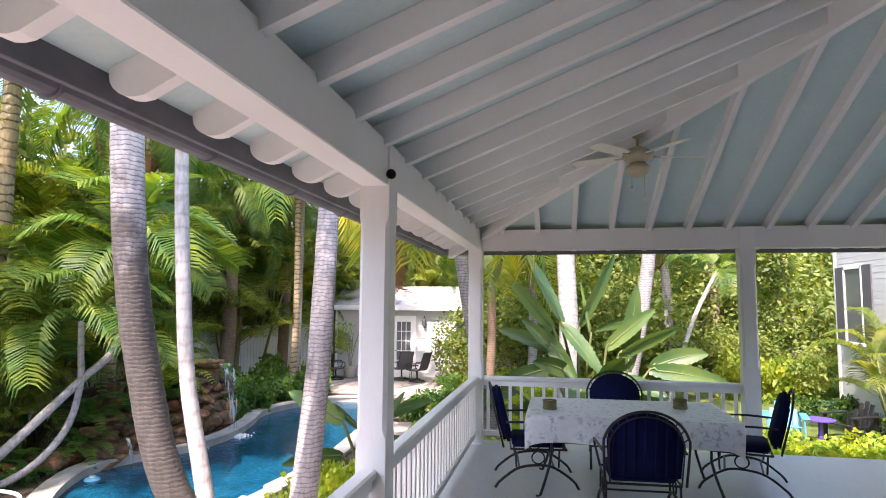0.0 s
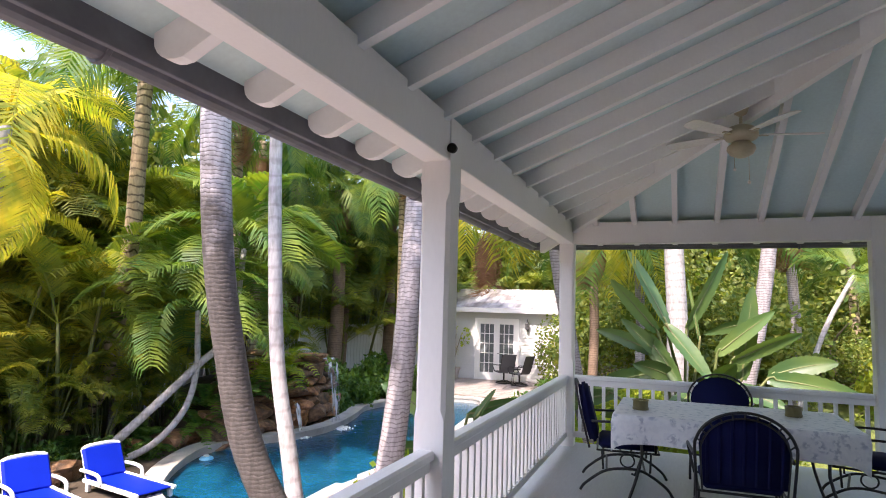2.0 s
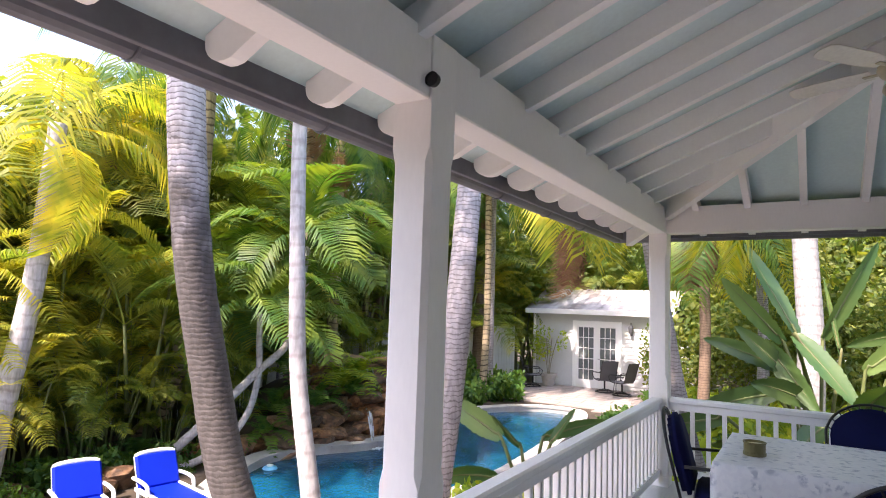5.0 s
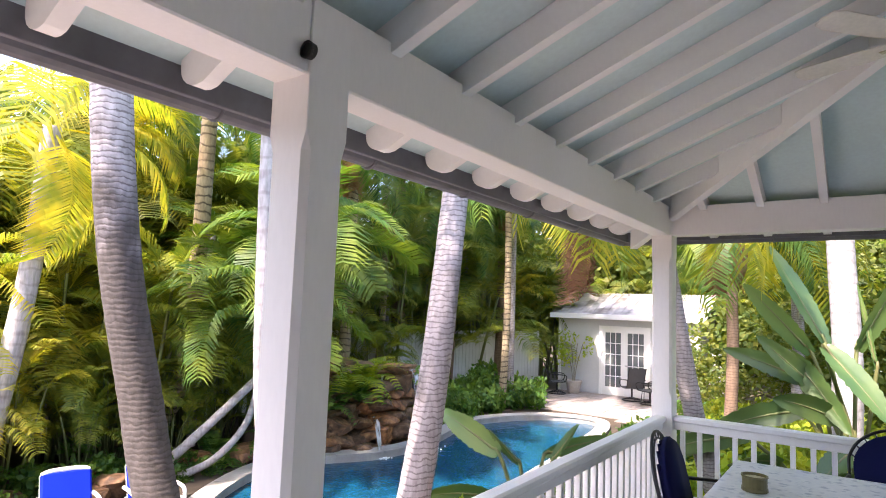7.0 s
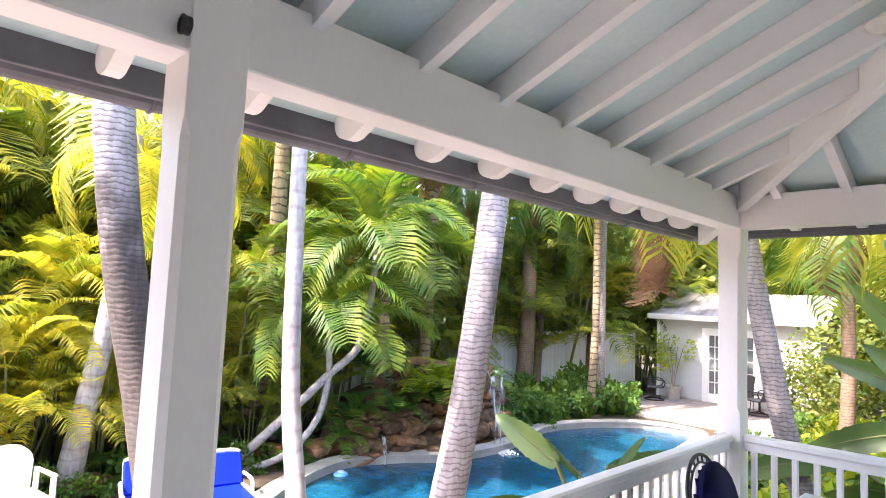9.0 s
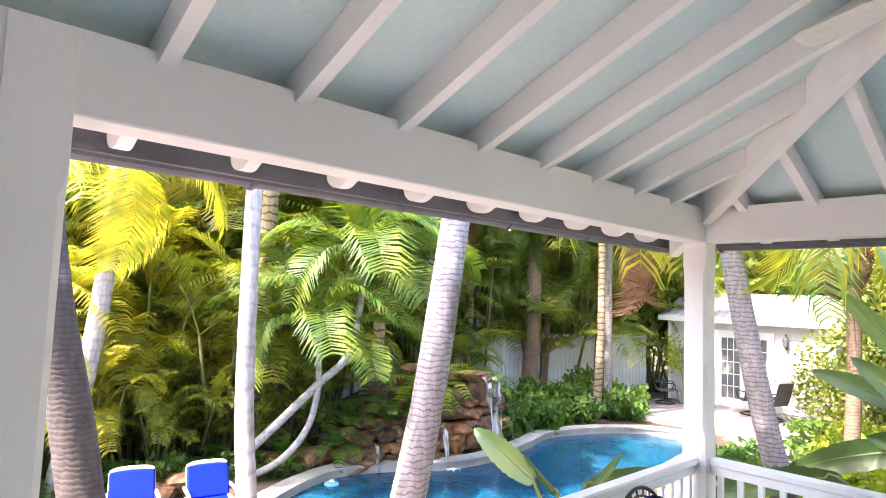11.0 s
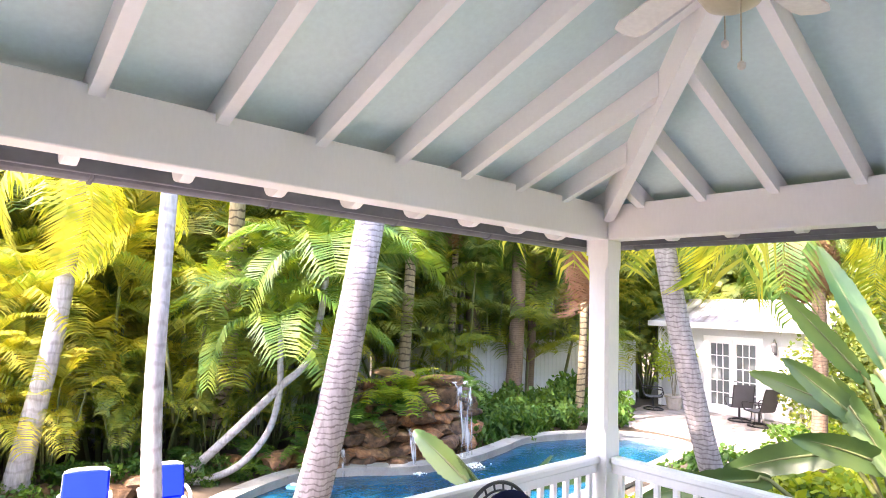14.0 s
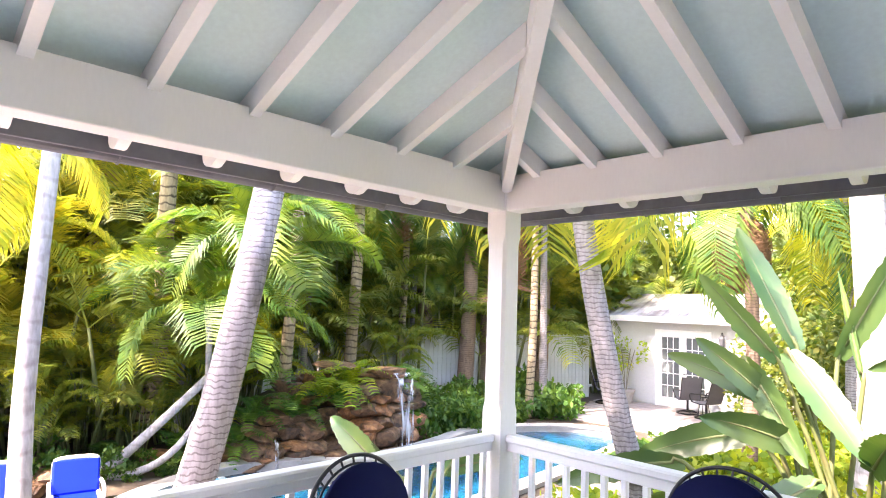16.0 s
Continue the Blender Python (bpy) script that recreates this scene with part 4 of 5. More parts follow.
palm("leaning_pole_palm", "thin pale leaning stem in the garden", [(3.6, 8.0, G), (4.3, 8.2, 1.2), (5.0, 8.4, 2.6)], 0.06, 0.05, B_WHITE, FROND_FEATHER, 7, 1.0, seed=42)


def areca_meshes(seed, material, stems=11, fronds=26, height=2.6, spread=0.55, flen=1.5):
    """A clump of canes with arching feather fronds: canes and crown meshes."""
    Q = random.Random(seed)
    bm, V, F = bmesh.new(), [], []
    tops = []
    for k in range(stems):
        a, d = Q.uniform(0, 6.28), Q.uniform(0.1, spread)
        h = height * Q.uniform(0.35, 1.0)
        b = Vector((d * math.cos(a) * 0.5, d * math.sin(a) * 0.5, 0))
        t = Vector((d * math.cos(a) * 1.5, d * math.sin(a) * 1.5, h))
        tube(bm, [b, (b + t) / 2 + Vector((0, 0, 0.1)), t], [0.03, 0.026, 0.02], 5)
        tops.append((t, a))
    for k in range(fronds):
        t, a = tops[k % stems]
        az = math.degrees(a) + Q.uniform(-110, 110)
        s = Q.uniform(0.75, 1.15)
        frond(V, F, Q, Matrix.Translation(t) @ pose(0, 0, 0, 0, 0, az) @ pose(0, 0, 0, 0, -Q.uniform(15, 70), 0) @ Matrix.Diagonal((s, s, s, 1)), length=flen, n=44, leaf=0.48, width=0.022, arch=Q.uniform(0.6, 1.3), vee=0.3, droop=0.5, rachis=0.012)
    return mesh_of("canes", bm, M_CANE, True), raw("crown", V, F, material)


# one clump form in plain, sunlit and shaded leaf colours
A_GREEN = [areca_meshes(s, L_ARECA) for s in (1, 2, 3)]
A_GOLD = [areca_meshes(s, L_SUNLIT) for s in (4, 5)]
A_SHADE = [areca_meshes(s, L_DARK, height=3.2) for s in (6, 7)]


def areca(meshes, x, y, s, az, label):
    ob = thing("areca_palm", label, "palm", pose(x, y, G - 0.02, 0, 0, az), "areca palm clumps")
    ob.scale = (s, s, s)
    tagged(part("base", meshes[0], None, ob), kind="stuff")
    part("crown", meshes[1], None, ob)
    return ob


Q = random.Random(11)
GOLD_L, GREEN_L, SHADE_L = "sunlit golden-green areca palm clump", "dense green areca palm clump along the garden edge", "dark shaded palm thicket behind the garden"
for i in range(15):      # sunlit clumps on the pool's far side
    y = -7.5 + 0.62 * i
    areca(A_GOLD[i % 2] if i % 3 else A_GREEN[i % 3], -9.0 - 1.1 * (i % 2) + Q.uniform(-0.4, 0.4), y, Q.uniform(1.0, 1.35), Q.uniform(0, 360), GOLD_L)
for i in range(16):
    u = i / 15
    if 6 <= i and i % 3:
        continue
    areca((A_GREEN + A_GOLD[:1])[i % 4], -11.5 + 2.6 * u + Q.uniform(-0.5, 0.5), 1.2 + 10.9 * u, Q.uniform(1.1, 1.4), Q.uniform(0, 360), GREEN_L)
for i in range(26):
    u = i / 25
    areca((A_SHADE + A_GREEN[:2])[i % 4], -13.0 + 5.0 * u + Q.uniform(-0.6, 0.6), -9.0 + 26.0 * u, Q.uniform(1.3, 1.8), Q.uniform(0, 360), SHADE_L)
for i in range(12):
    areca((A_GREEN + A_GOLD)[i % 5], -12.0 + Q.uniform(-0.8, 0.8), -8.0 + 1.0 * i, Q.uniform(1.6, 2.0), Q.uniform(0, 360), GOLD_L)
for i in range(14):
    areca(A_SHADE[i % 2] if i % 2 else A_GREEN[i % 3], -8.5 + 0.75 * i, 17.5 + Q.uniform(-1, 1), Q.uniform(1.3, 1.7), Q.uniform(0, 360), SHADE_L)
for i in range(5):
    areca(A_GREEN[i % 3], -8.4 - 0.3 * i, -1.2 + 0.45 * i, Q.uniform(0.45, 0.6), Q.uniform(0, 360), GREEN_L)


for x, y, s, m in ((-8.5, 1.5, 0.75, 0), (-8.7, 2.3, 0.8, 1), (-8.4, -0.6, 0.7, 2), (-8.8, 6.2, 0.8, 0), (-8.6, -3.0, 0.8, 1), (-8.3, -4.3, 0.75, 2)):
    areca((A_GREEN + A_GOLD)[(m + int(y)) % 5], x, y, s, Q.uniform(0, 360), GREEN_L)


for x, y, s, m in ((-7.75, -2.3, 0.62, 3), (-8.0, -3.3, 0.75, 4), (-8.1, -1.2, 0.6, 0), (-7.7, -4.2, 0.7, 3), (-8.9, 0.9, 0.85, 1), (-8.3, 1.1, 0.5, 2), (-7.9, 0.1, 0.42, 1)):
    areca((A_GREEN + A_GOLD)[m], x, y, s, Q.uniform(0, 360), "low arching areca palm over dark soil behind the loungers")


def leaf_cloud(seed, material, n, rx, ry, rz, size, lobes=9, dense=0.35):
    """Many small pointed leaves gathered in uneven clumps round the origin."""
    Q = random.Random(seed)
    V, F = [], []
    blobs = [(Vector((Q.uniform(-1, 1) * rx, Q.uniform(-1, 1) * ry, Q.uniform(-0.8, 1) * rz)), Q.uniform(0.35, 0.7)) for _ in range(lobes)]
    for _ in range(n):
        c, br = blobs[Q.randrange(lobes)]
        d = Vector((Q.gauss(0, 1), Q.gauss(0, 1), Q.gauss(0, 1))).normalized() * Q.random() ** dense * br
        p = c + Vector((d.x * rx, d.y * ry, d.z * rz))
        a = Vector((Q.gauss(0, 1), Q.gauss(0, 1), Q.gauss(-0.3, 0.7))).normalized()
        b = a.orthogonal().normalized()
        b = (Matrix.Rotation(Q.uniform(0, 6.28), 3, a) @ b)
        s = size * Q.uniform(0.6, 1.3)
        i = len(V)
        V += [p, p + a * s * 0.5 + b * s * 0.28, p + a * s, p + a * s * 0.5 - b * s * 0.28]
        F.append((i, i + 1, i + 2, i + 3))
    return raw("crown", V, F, material)


C_BROAD = [leaf_cloud(s, L_BROAD, 5200, 1.5, 1.5, 1.7, 0.15) for s in (1, 2)]
C_DARK = [leaf_cloud(s, L_DARK, 5200, 1.7, 1.7, 1.9, 0.2) for s in (3, 4)]
C_LIME = [leaf_cloud(s, L_LIME, 1500, 0.7, 0.7, 0.32, 0.13) for s in (5, 6)]
C_LOW = [leaf_cloud(s, L_FERN, 1500, 0.75, 0.75, 0.30, 0.13) for s in (7, 8)]


def bush_tree(x, y, h, s, mesh, label, seed):
    Q = random.Random(seed)
    t = thing("tree", label, "tree", pose(x, y, G), "garden trees")
    part("trunk", tube(bmesh.new(), smooth_path([(0, 0, 0), (Q.uniform(-.1, .1), Q.uniform(-.1, .1), h * 0.4), (Q.uniform(-.2, .2), Q.uniform(-.2, .2), h)], 10), [0.11 * (1 - 0.06 * k) for k in range(10)], 7), M_TWIG, t, smooth=True)
    for k in range(4):
        a = k * 1.6 + Q.uniform(0, 0.6)
        part("limb", tube(bmesh.new(), [(0, 0, h * (0.45 + 0.1 * k)), (0.4 * math.cos(a), 0.4 * math.sin(a), h * (0.65 + 0.08 * k)), (1.0 * math.cos(a), 1.0 * math.sin(a), h * (0.8 + 0.08 * k))], [0.05, 0.035, 0.015], 5), M_TWIG, t)
    part("crown", mesh, None, t, m=pose(0, 0, h, 0, 0, Q.uniform(0, 360)) @ Matrix.Diagonal((s, s, s, 1)))


Q = random.Random(5)
for i, (x, y, h, s, kind) in enumerate([
        (1.6, 15.0, 2.6, 1.3, 1), (3.6, 12.6, 2.2, 1.2, 0), (5.6, 13.8, 2.4, 1.4, 0), (7.6, 15.2, 2.6, 1.5, 0), (9.6, 16.6, 2.5, 1.5, 0), (12.5, 19.0, 3.0, 1.7, 0),
        (2.4, 17.0, 4.2, 1.7, 1), (5.5, 18.5, 4.8, 1.8, 0), (9.0, 20.0, 4.8, 1.8, 0), (-4.0, 20.0, 3.4, 1.7, 1), (-9.5, 16.5, 3.6, 1.7, 1),
        (-12.5, 11.0, 3.8, 1.8, 1), (-13.5, 5.5, 4.0, 1.8, 1), (-14.0, 0.0, 3.8, 1.8, 1), (-14.5, -6.0, 3.0, 1.8, 1), (15.5, 22.0, 4.0, 2.0, 0), (0.5, 20.5, 4.5, 1.9, 1),
        (2.2, 10.2, 1.4, 1.0, 1), (-1.5, 12.6, 0.9, 0.75, 1), (-0.3, 11.9, 1.0, 0.85, 1), (1.0, 11.2, 1.1, 0.85, 0), (0.2, 13.6, 2.2, 1.1, 1), (4.2, 10.4, 1.2, 0.9, 0), (7.2, 12.2, 1.0, 0.9, 0)]):
    bush_tree(x, y, h, s, (C_DARK if kind else C_BROAD)[i % 2], "leafy dark green garden tree" if kind else "sunlit broadleaf tree with pale green leaves", i)


def low_plant(x, y, s, mesh, name, label, zs=1.0):
    ob = thing(name, label, "plant", pose(x, y, G + 0.28 * s * zs, 0, 0, Q.uniform(0, 360)), "low planting", data=mesh)
    ob.scale = (s, s, s * zs)


for i in range(13):      # lime groundcover between porch corner and pool patio
    low_plant(0.2 + Q.uniform(-0.9, 2.4), 1.6 + Q.uniform(0, 6.0), Q.uniform(0.8, 1.2), C_LIME[i % 2], "groundcover", "bright lime-yellow groundcover shrub")
for i in range(22):
    low_plant(Q.uniform(-1.9, 1.2), Q.uniform(4.6, 9.8), Q.uniform(0.8, 1.2), (C_LIME + C_LOW[:1])[i % 3], "groundcover", "bright lime-yellow groundcover by the patio", 1.2)
for i in range(6):
    low_plant(4.2 + 0.55 * i, 2.6 + 0.5 * (i % 3), Q.uniform(0.7, 1.0), C_LIME[i % 2], "groundcover", "bright lime-yellow groundcover shrub on the lawn edge")
low_plant(-1.75, -0.55, 0.7, C_LIME[0], "groundcover", "yellow-green shrub at the pool edge", 1.5)
low_plant(-1.35, 0.1, 0.8, C_LIME[1], "groundcover", "yellow-green shrub at the pool edge", 1.3)
for i in range(12):      # low greenery behind the pool
    u = i / 11
    low_plant(-6.95 - 0.5 * (i % 2) + 1.2 * max(0, u - 0.6), 5.3 + 4.9 * u, Q.uniform(0.8, 1.15), C_LOW[i % 2], "fern_bed", "low green leafy plants behind the pool coping", 1.4)
for x, y, k, zs in ((-7.35, -0.75, 0.55, 1.2), (-7.5, -1.6, 0.7, 1.3), (-7.2, -2.7, 0.6, 1.2), (-7.0, -0.1, 0.45, 1.0), (-7.6, -3.6, 0.75, 1.3)):
    low_plant(x, y, k, C_LOW[int(-10 * y) % 2], "fern_bed", "dark green low plants over soil by the loungers", zs)
for i in range(8):
    low_plant(6.5 + 0.7 * i, 11.2 + 0.5 * i, Q.uniform(0.9, 1.3), C_LIME[i % 2], "groundcover", "bright shrub at the lawn's edge", 1.6)


def fern(x, y, z, s, seed, lit=L_FERN):
    Q2 = random.Random(seed)
    V, F = [], []
    for k in range(13):
        m = pose(0, 0, 0, 0, 0, k * 137.5) @ pose(0, 0, 0, 0, -Q2.uniform(10, 75), 0) @ Matrix.Diagonal((s, s, s, 1))
        frond(V, F, Q2, m, length=0.8, n=18, leaf=0.17, width=0.032, arch=1.3, vee=0.05, droop=0.3, petiole=0.08, sweep=0.2, rachis=0.006)
    return thing("fern", "green fern with arching fronds among the rocks", "fern", pose(x, y, z), "ferns", data=raw("fern", V, F, lit))


# ---- waterfall rocks ----
def rock_mesh(seed, flat=0.5):
    Q2 = random.Random(seed)
    bm = bmesh.new()
    bmesh.ops.create_icosphere(bm, subdivisions=2, radius=1.0)
    cuts = [Vector((Q2.gauss(0, 1), Q2.gauss(0, 1), Q2.gauss(0, 1))).normalized() for _ in range(9)]
    for v in bm.verts:
        for c in cuts:
            d = v.co.dot(c) - 0.68
            if d > 0:
                v.co -= c * d
        v.co += Vector((noise.noise(v.co * 2 + Vector((seed, 0, 0))), noise.noise(v.co * 2 + Vector((0, seed, 5))), noise.noise(v.co * 2 + Vector((3, 0, seed))))) * 0.12
        v.co.z *= flat
    return mesh_of("rock", bm, M_ROCK)


ROCKS = [rock_mesh(s, f) for s, f in ((1, 0.6), (2, 0.45), (3, 0.75), (4, 0.35), (5, 0.5))]


def rock(x, y, z, sx, sy, sz, az, tilt=0):
    ob = thing("rock", "brown layered waterfall rock, wet and rough", "rock", pose(x, y, z, tilt, 0, az), "waterfall rocks", data=ROCKS[R.randrange(5)])
    ob.scale = (sx, sy, sz)
    return ob


for row, (off, z, n, sc) in enumerate([(0.0, -1.0, 15, 0.30), (0.16, -0.80, 15, 0.30), (0.32, -0.58, 14, 0.29), (0.48, -0.36, 13, 0.28), (0.66, -0.14, 11, 0.28), (0.86, 0.08, 8, 0.27), (1.05, 0.22, 5, 0.26)]):
    for k in range(n):
        u = (k + 0.5) / n
        y = 3.35 + (u - 0.5) * (4.2 - row * 0.42) + R.uniform(-0.1, 0.1)
        x = -6.28 - off - 0.5 * abs(u - 0.45) + R.uniform(-0.12, 0.08)
        rock(x, y, z, sc * R.uniform(0.9, 1.3), sc * R.uniform(0.9, 1.4), sc * R.uniform(0.7, 1.1), R.uniform(-80, 80), R.uniform(-26, 26))
rock(-6.75, 4.17, 0.34, 0.6, 0.8, 0.28, 20)
rock(-7.05, 3.32, 0.52, 0.5, 0.7, 0.2, 70)
for z, x in ((-0.8, -6.27), (-0.54, -6.33), (-0.28, -6.39), (-0.08, -6.45)):
    for y in (3.57, 3.97, 4.37, 4.72):
        rock(x + R.uniform(-0.06, 0.04), y + R.uniform(-0.1, 0.1), z, 0.36, 0.36, 0.34, R.uniform(0, 180), R.uniform(-10, 10))
rock(-6.33, 4.12, 0.41, 0.42, 0.5, 0.2, 10)
rock(-6.45, 3.67, 0.08, 0.42, 0.4, 0.4, 10)
rock(-6.45, 4.62, 0.06, 0.42, 0.4, 0.42, 60)
rock(-6.40, 4.17, 0.14, 0.4, 0.5, 0.4, 30)
rock(-6.85, 4.72, 0.11, 0.4, 0.45, 0.5, 40)
for x, y, s in ((-7.6, -1.3, 0.35), (-7.1, 2.0, 0.5), (-7.25, 1.3, 0.42), (-7.6, 0.4, 0.4), (-7.0, -1.2, 0.34), (-6.85, -1.75, 0.36), (-7.4, -2.6, 0.4), (-7.2, 0.95, 0.36)):
    rock(x, y, G + 0.08, s, s * 1.2, s, R.uniform(0, 180))
# core of the mound, under the rocks
bm = bmesh.new()
bmesh.ops.create_icosphere(bm, subdivisions=3, radius=1.0)
for v in bm.verts:
    v.co = Vector((v.co.x * 0.85, v.co.y * 1.8, v.co.z * 1.25)) * (1 + 0.12 * noise.noise(v.co * 3))
thing("mound", "dark earth mound behind the waterfall rocks", "mound", pose(-8.0, 3.42, G - 0.15), kind="structure", data=mesh_of("mound", bm, M_SOIL, True))


def falls(x, y, z0, z1, w, az, label):
    bm = bmesh.new()
    rows = []
    for k in range(9):
        u = k / 8
        z = z0 + (z1 - z0) * u * u
        rows.append([bm.verts.new((0.28 * u ** 0.7 + 0.02 * math.sin(j * 2.1 + k), (j / 8 - 0.5) * w * (1 - 0.15 * u), z - z1)) for j in range(9)])
    for a, b in zip(rows, rows[1:]):
        for j in range(8):
            bm.faces.new((a[j], a[j + 1], b[j + 1], b[j]))
    thing("waterfall", label, "waterfall", pose(x, y, z1, 0, 0, az), "waterfall streams", data=mesh_of("waterfall", bm, M_FALL, True))


falls(-5.95, 4.10, 0.44, -1.06, 0.42, 0, "thin white sheet of water falling over rock into the pool")
falls(-6.02, 2.95, -0.35, -1.06, 0.10, -10, "narrow trickle of water over rocks")
falls(-6.50, 1.85, -0.62, -1.06, 0.07, -20, "narrow trickle of water over rocks")
for x, y, s in ((-5.6, 4.12, 0.34), (-5.72, 2.95, 0.15)):
    bm = bmesh.new()
    for k in range(150):
        a, d = R.uniform(0, 6.28), abs(R.gauss(0, 0.5)) * s
        bmesh.ops.create_icosphere(bm, subdivisions=1, radius=R.uniform(0.008, 0.028), matrix=pose(d * math.cos(a), d * math.sin(a), R.uniform(0, 0.02)))
    thing("foam", "white foam where water meets the pool", "foam", pose(x, y, G - 0.06), kind="stuff", data=mesh_of("foam", bm, M_RESIN, True))
for i, (x, y, z, s) in enumerate([(-6.5, 3.3, 0.12, 1.2), (-6.5, 2.8, 0.0, 1.2), (-6.6, 2.2, -0.3, 1.0), (-7.1, 1.7, -0.4, 1.0), (-6.5, 4.65, 0.0, 0.7), (-6.75, 5.1, -0.42, 0.9), (-7.5, 0.6, G + 0.1, 0.8), (-7.75, 2.4, 0.35, 1.1), (-7.6, -2.1, G, 0.9), (-7.5, -3.2, G, 0.9), (-7.9, -0.4, G, 0.9),
                                  (-6.45, 3.05, -0.15, 0.9), (-6.65, 4.9, 0.05, 0.9), (-6.95, 1.4, G + 0.2, 0.9), (-7.5, -0.6, G, 0.7), (-7.1, 0.5, G, 0.6)]):
    fern(x, y, z, s, 60 + i, L_LIME if i in (0, 1) else L_FERN)


# ---- paddle-leaf plants ----
def paddle(root, base, tip, width, bend, parent, seed, fold=0.25):
    """A petiole from root to base and a broad ribbed blade from base to tip, under the parent thing."""
    Q2 = random.Random(seed)
    o = parent.matrix_world.translation
    root, base, tip = Vector(root) - o, Vector(base) - o, Vector(tip) - o
    d = (tip - base)
    L = d.length
    side = d.cross(Vector((0.25, -1, 0.15))).normalized()
    side = (Matrix.Rotation(Q2.uniform(-0.7, 0.7), 3, d.normalized()) @ side)
    nrm = side.cross(d).normalized()
    N, V, F = 26, [], []
    for k in range(N + 1):
        u = k / N
        c = base + d * u + Vector((0, 0, -bend * L * u * u)) + Vector((0, 0, bend * L * u * 0.35))
        w = 0.43 * width * (math.sin(math.pi * min(1, 0.06 + u * 0.94)) ** 0.55) * (1 - 0.25 * u)
        rag = 1 + 0.05 * math.sin(k * 2.4 + seed) + Q2.uniform(-0.03, 0.03)
        rip = 0.012 * (k % 2)
        V += [c + side * w * rag + nrm * (fold * w + rip), c + side * w * 0.5 + nrm * (fold * w * 0.35 + rip), c, c - side * w * 0.5 + nrm * (fold * w * 0.35 + rip), c - side * w * rag + nrm * (fold * w + rip)]
    for k in range(N):
        for j in range(4):
            a = 5 * k + j
            F.append((a, a + 1, a + 6, a + 5))
    leaf = part("leaf", raw("leaf", V, F, L_BANANA, True), None, parent)
    rib = [base + d * u + Vector((0, 0, -bend * L * u * u + bend * L * u * 0.35)) - nrm * 0.006 for u in (k / 10 for k in range(11))]
    part("midrib", tube(bmesh.new(), smooth_path([root, (root + base) / 2 + Vector((0, 0, 0.08))] + rib, 30), [0.026 * (1 - 0.85 * k / 29) for k in range(30)], 6), M_CANE, leaf, "pale green stalk", smooth=True)


bop = thing("bird_of_paradise", "giant bird of paradise with tall paddle leaves by the railing", "plant", pose(1.35, 3.4, G))
root = (1.35, 3.4, G)
for i, (b, t, w, bend) in enumerate([((0.97, 3.42, 1.43), (0.34, 3.64, 2.70), 0.36, 0.02), ((0.82, 3.37, 1.32), (0.08, 3.32, 2.20), 0.34, 0.04), ((1.27, 3.53, 1.38), (1.90, 3.64, 2.66), 0.38, 0.0), ((2.05, 3.42, 0.62), (2.24, 3.42, 2.09), 0.40, 0.0),
                                     ((0.95, 3.15, 1.42), (1.62, 2.88, 0.64), 0.40, 0.1), ((0.91, 3.21, 0.94), (-0.12, 2.99, 1.40), 0.34, 0.1), ((0.59, 3.10, 1.32), (1.21, 2.77, 0.57), 0.36, 0.12), ((2.43, 3.32, 0.70), (3.36, 3.42, 1.08), 0.42, 0.2),
                                     ((2.38, 3.64, 1.54), (1.51, 3.42, 1.36), 0.26, 0.1), ((2.38, 3.21, 0.67), (3.68, 3.21, 0.57), 0.40, 0.15), ((0.75, 2.99, 0.67), (-0.28, 2.56, 0.45), 0.38, 0.2), ((1.46, 3.53, 1.16), (1.29, 3.53, 2.19), 0.08, 0.0), ((0.21, 2.66, 0.35), (-0.93, 2.23, 0.13), 0.34, 0.2), ((1.84, 3.10, 0.51), (2.60, 2.66, 0.40), 0.36, 0.2),
                                     ((0.53, 2.77, 0.08), (0.10, 2.01, 0.24), 0.32, 0.2), ((1.29, 2.77, 0.40), (0.86, 2.12, 0.08), 0.36, 0.25),
                                     ((1.7, 3.3, 1.0), (2.5, 3.2, 1.75), 0.34, 0.08), ((1.1, 3.0, 0.6), (0.5, 2.3, 0.95), 0.36, 0.15), ((1.6, 3.0, 0.5), (1.9, 2.3, 1.0), 0.36, 0.1), ((0.9, 3.1, 0.9), (0.3, 2.7, 1.55), 0.32, 0.05), ((2.0, 2.9, 0.2), (2.7, 2.3, 0.35), 0.36, 0.25), ((1.2, 2.7, 0.0), (0.9, 1.9, 0.25), 0.36, 0.25), ((1.9, 3.2, 0.9), (2.9, 3.4, 1.45), 0.36, 0.1)]):
    paddle((root[0] + 0.2 * math.sin(i * 2.1), root[1] + 0.2 * math.cos(i * 1.7), G), b, t, w, bend, bop, i)
bop.location += Vector((0.15, -0.4, 0.0))
ban = thing("banana_plant", "young banana plant with curled broad leaves outside the railing", "plant", pose(-1.55, 0.75, G))
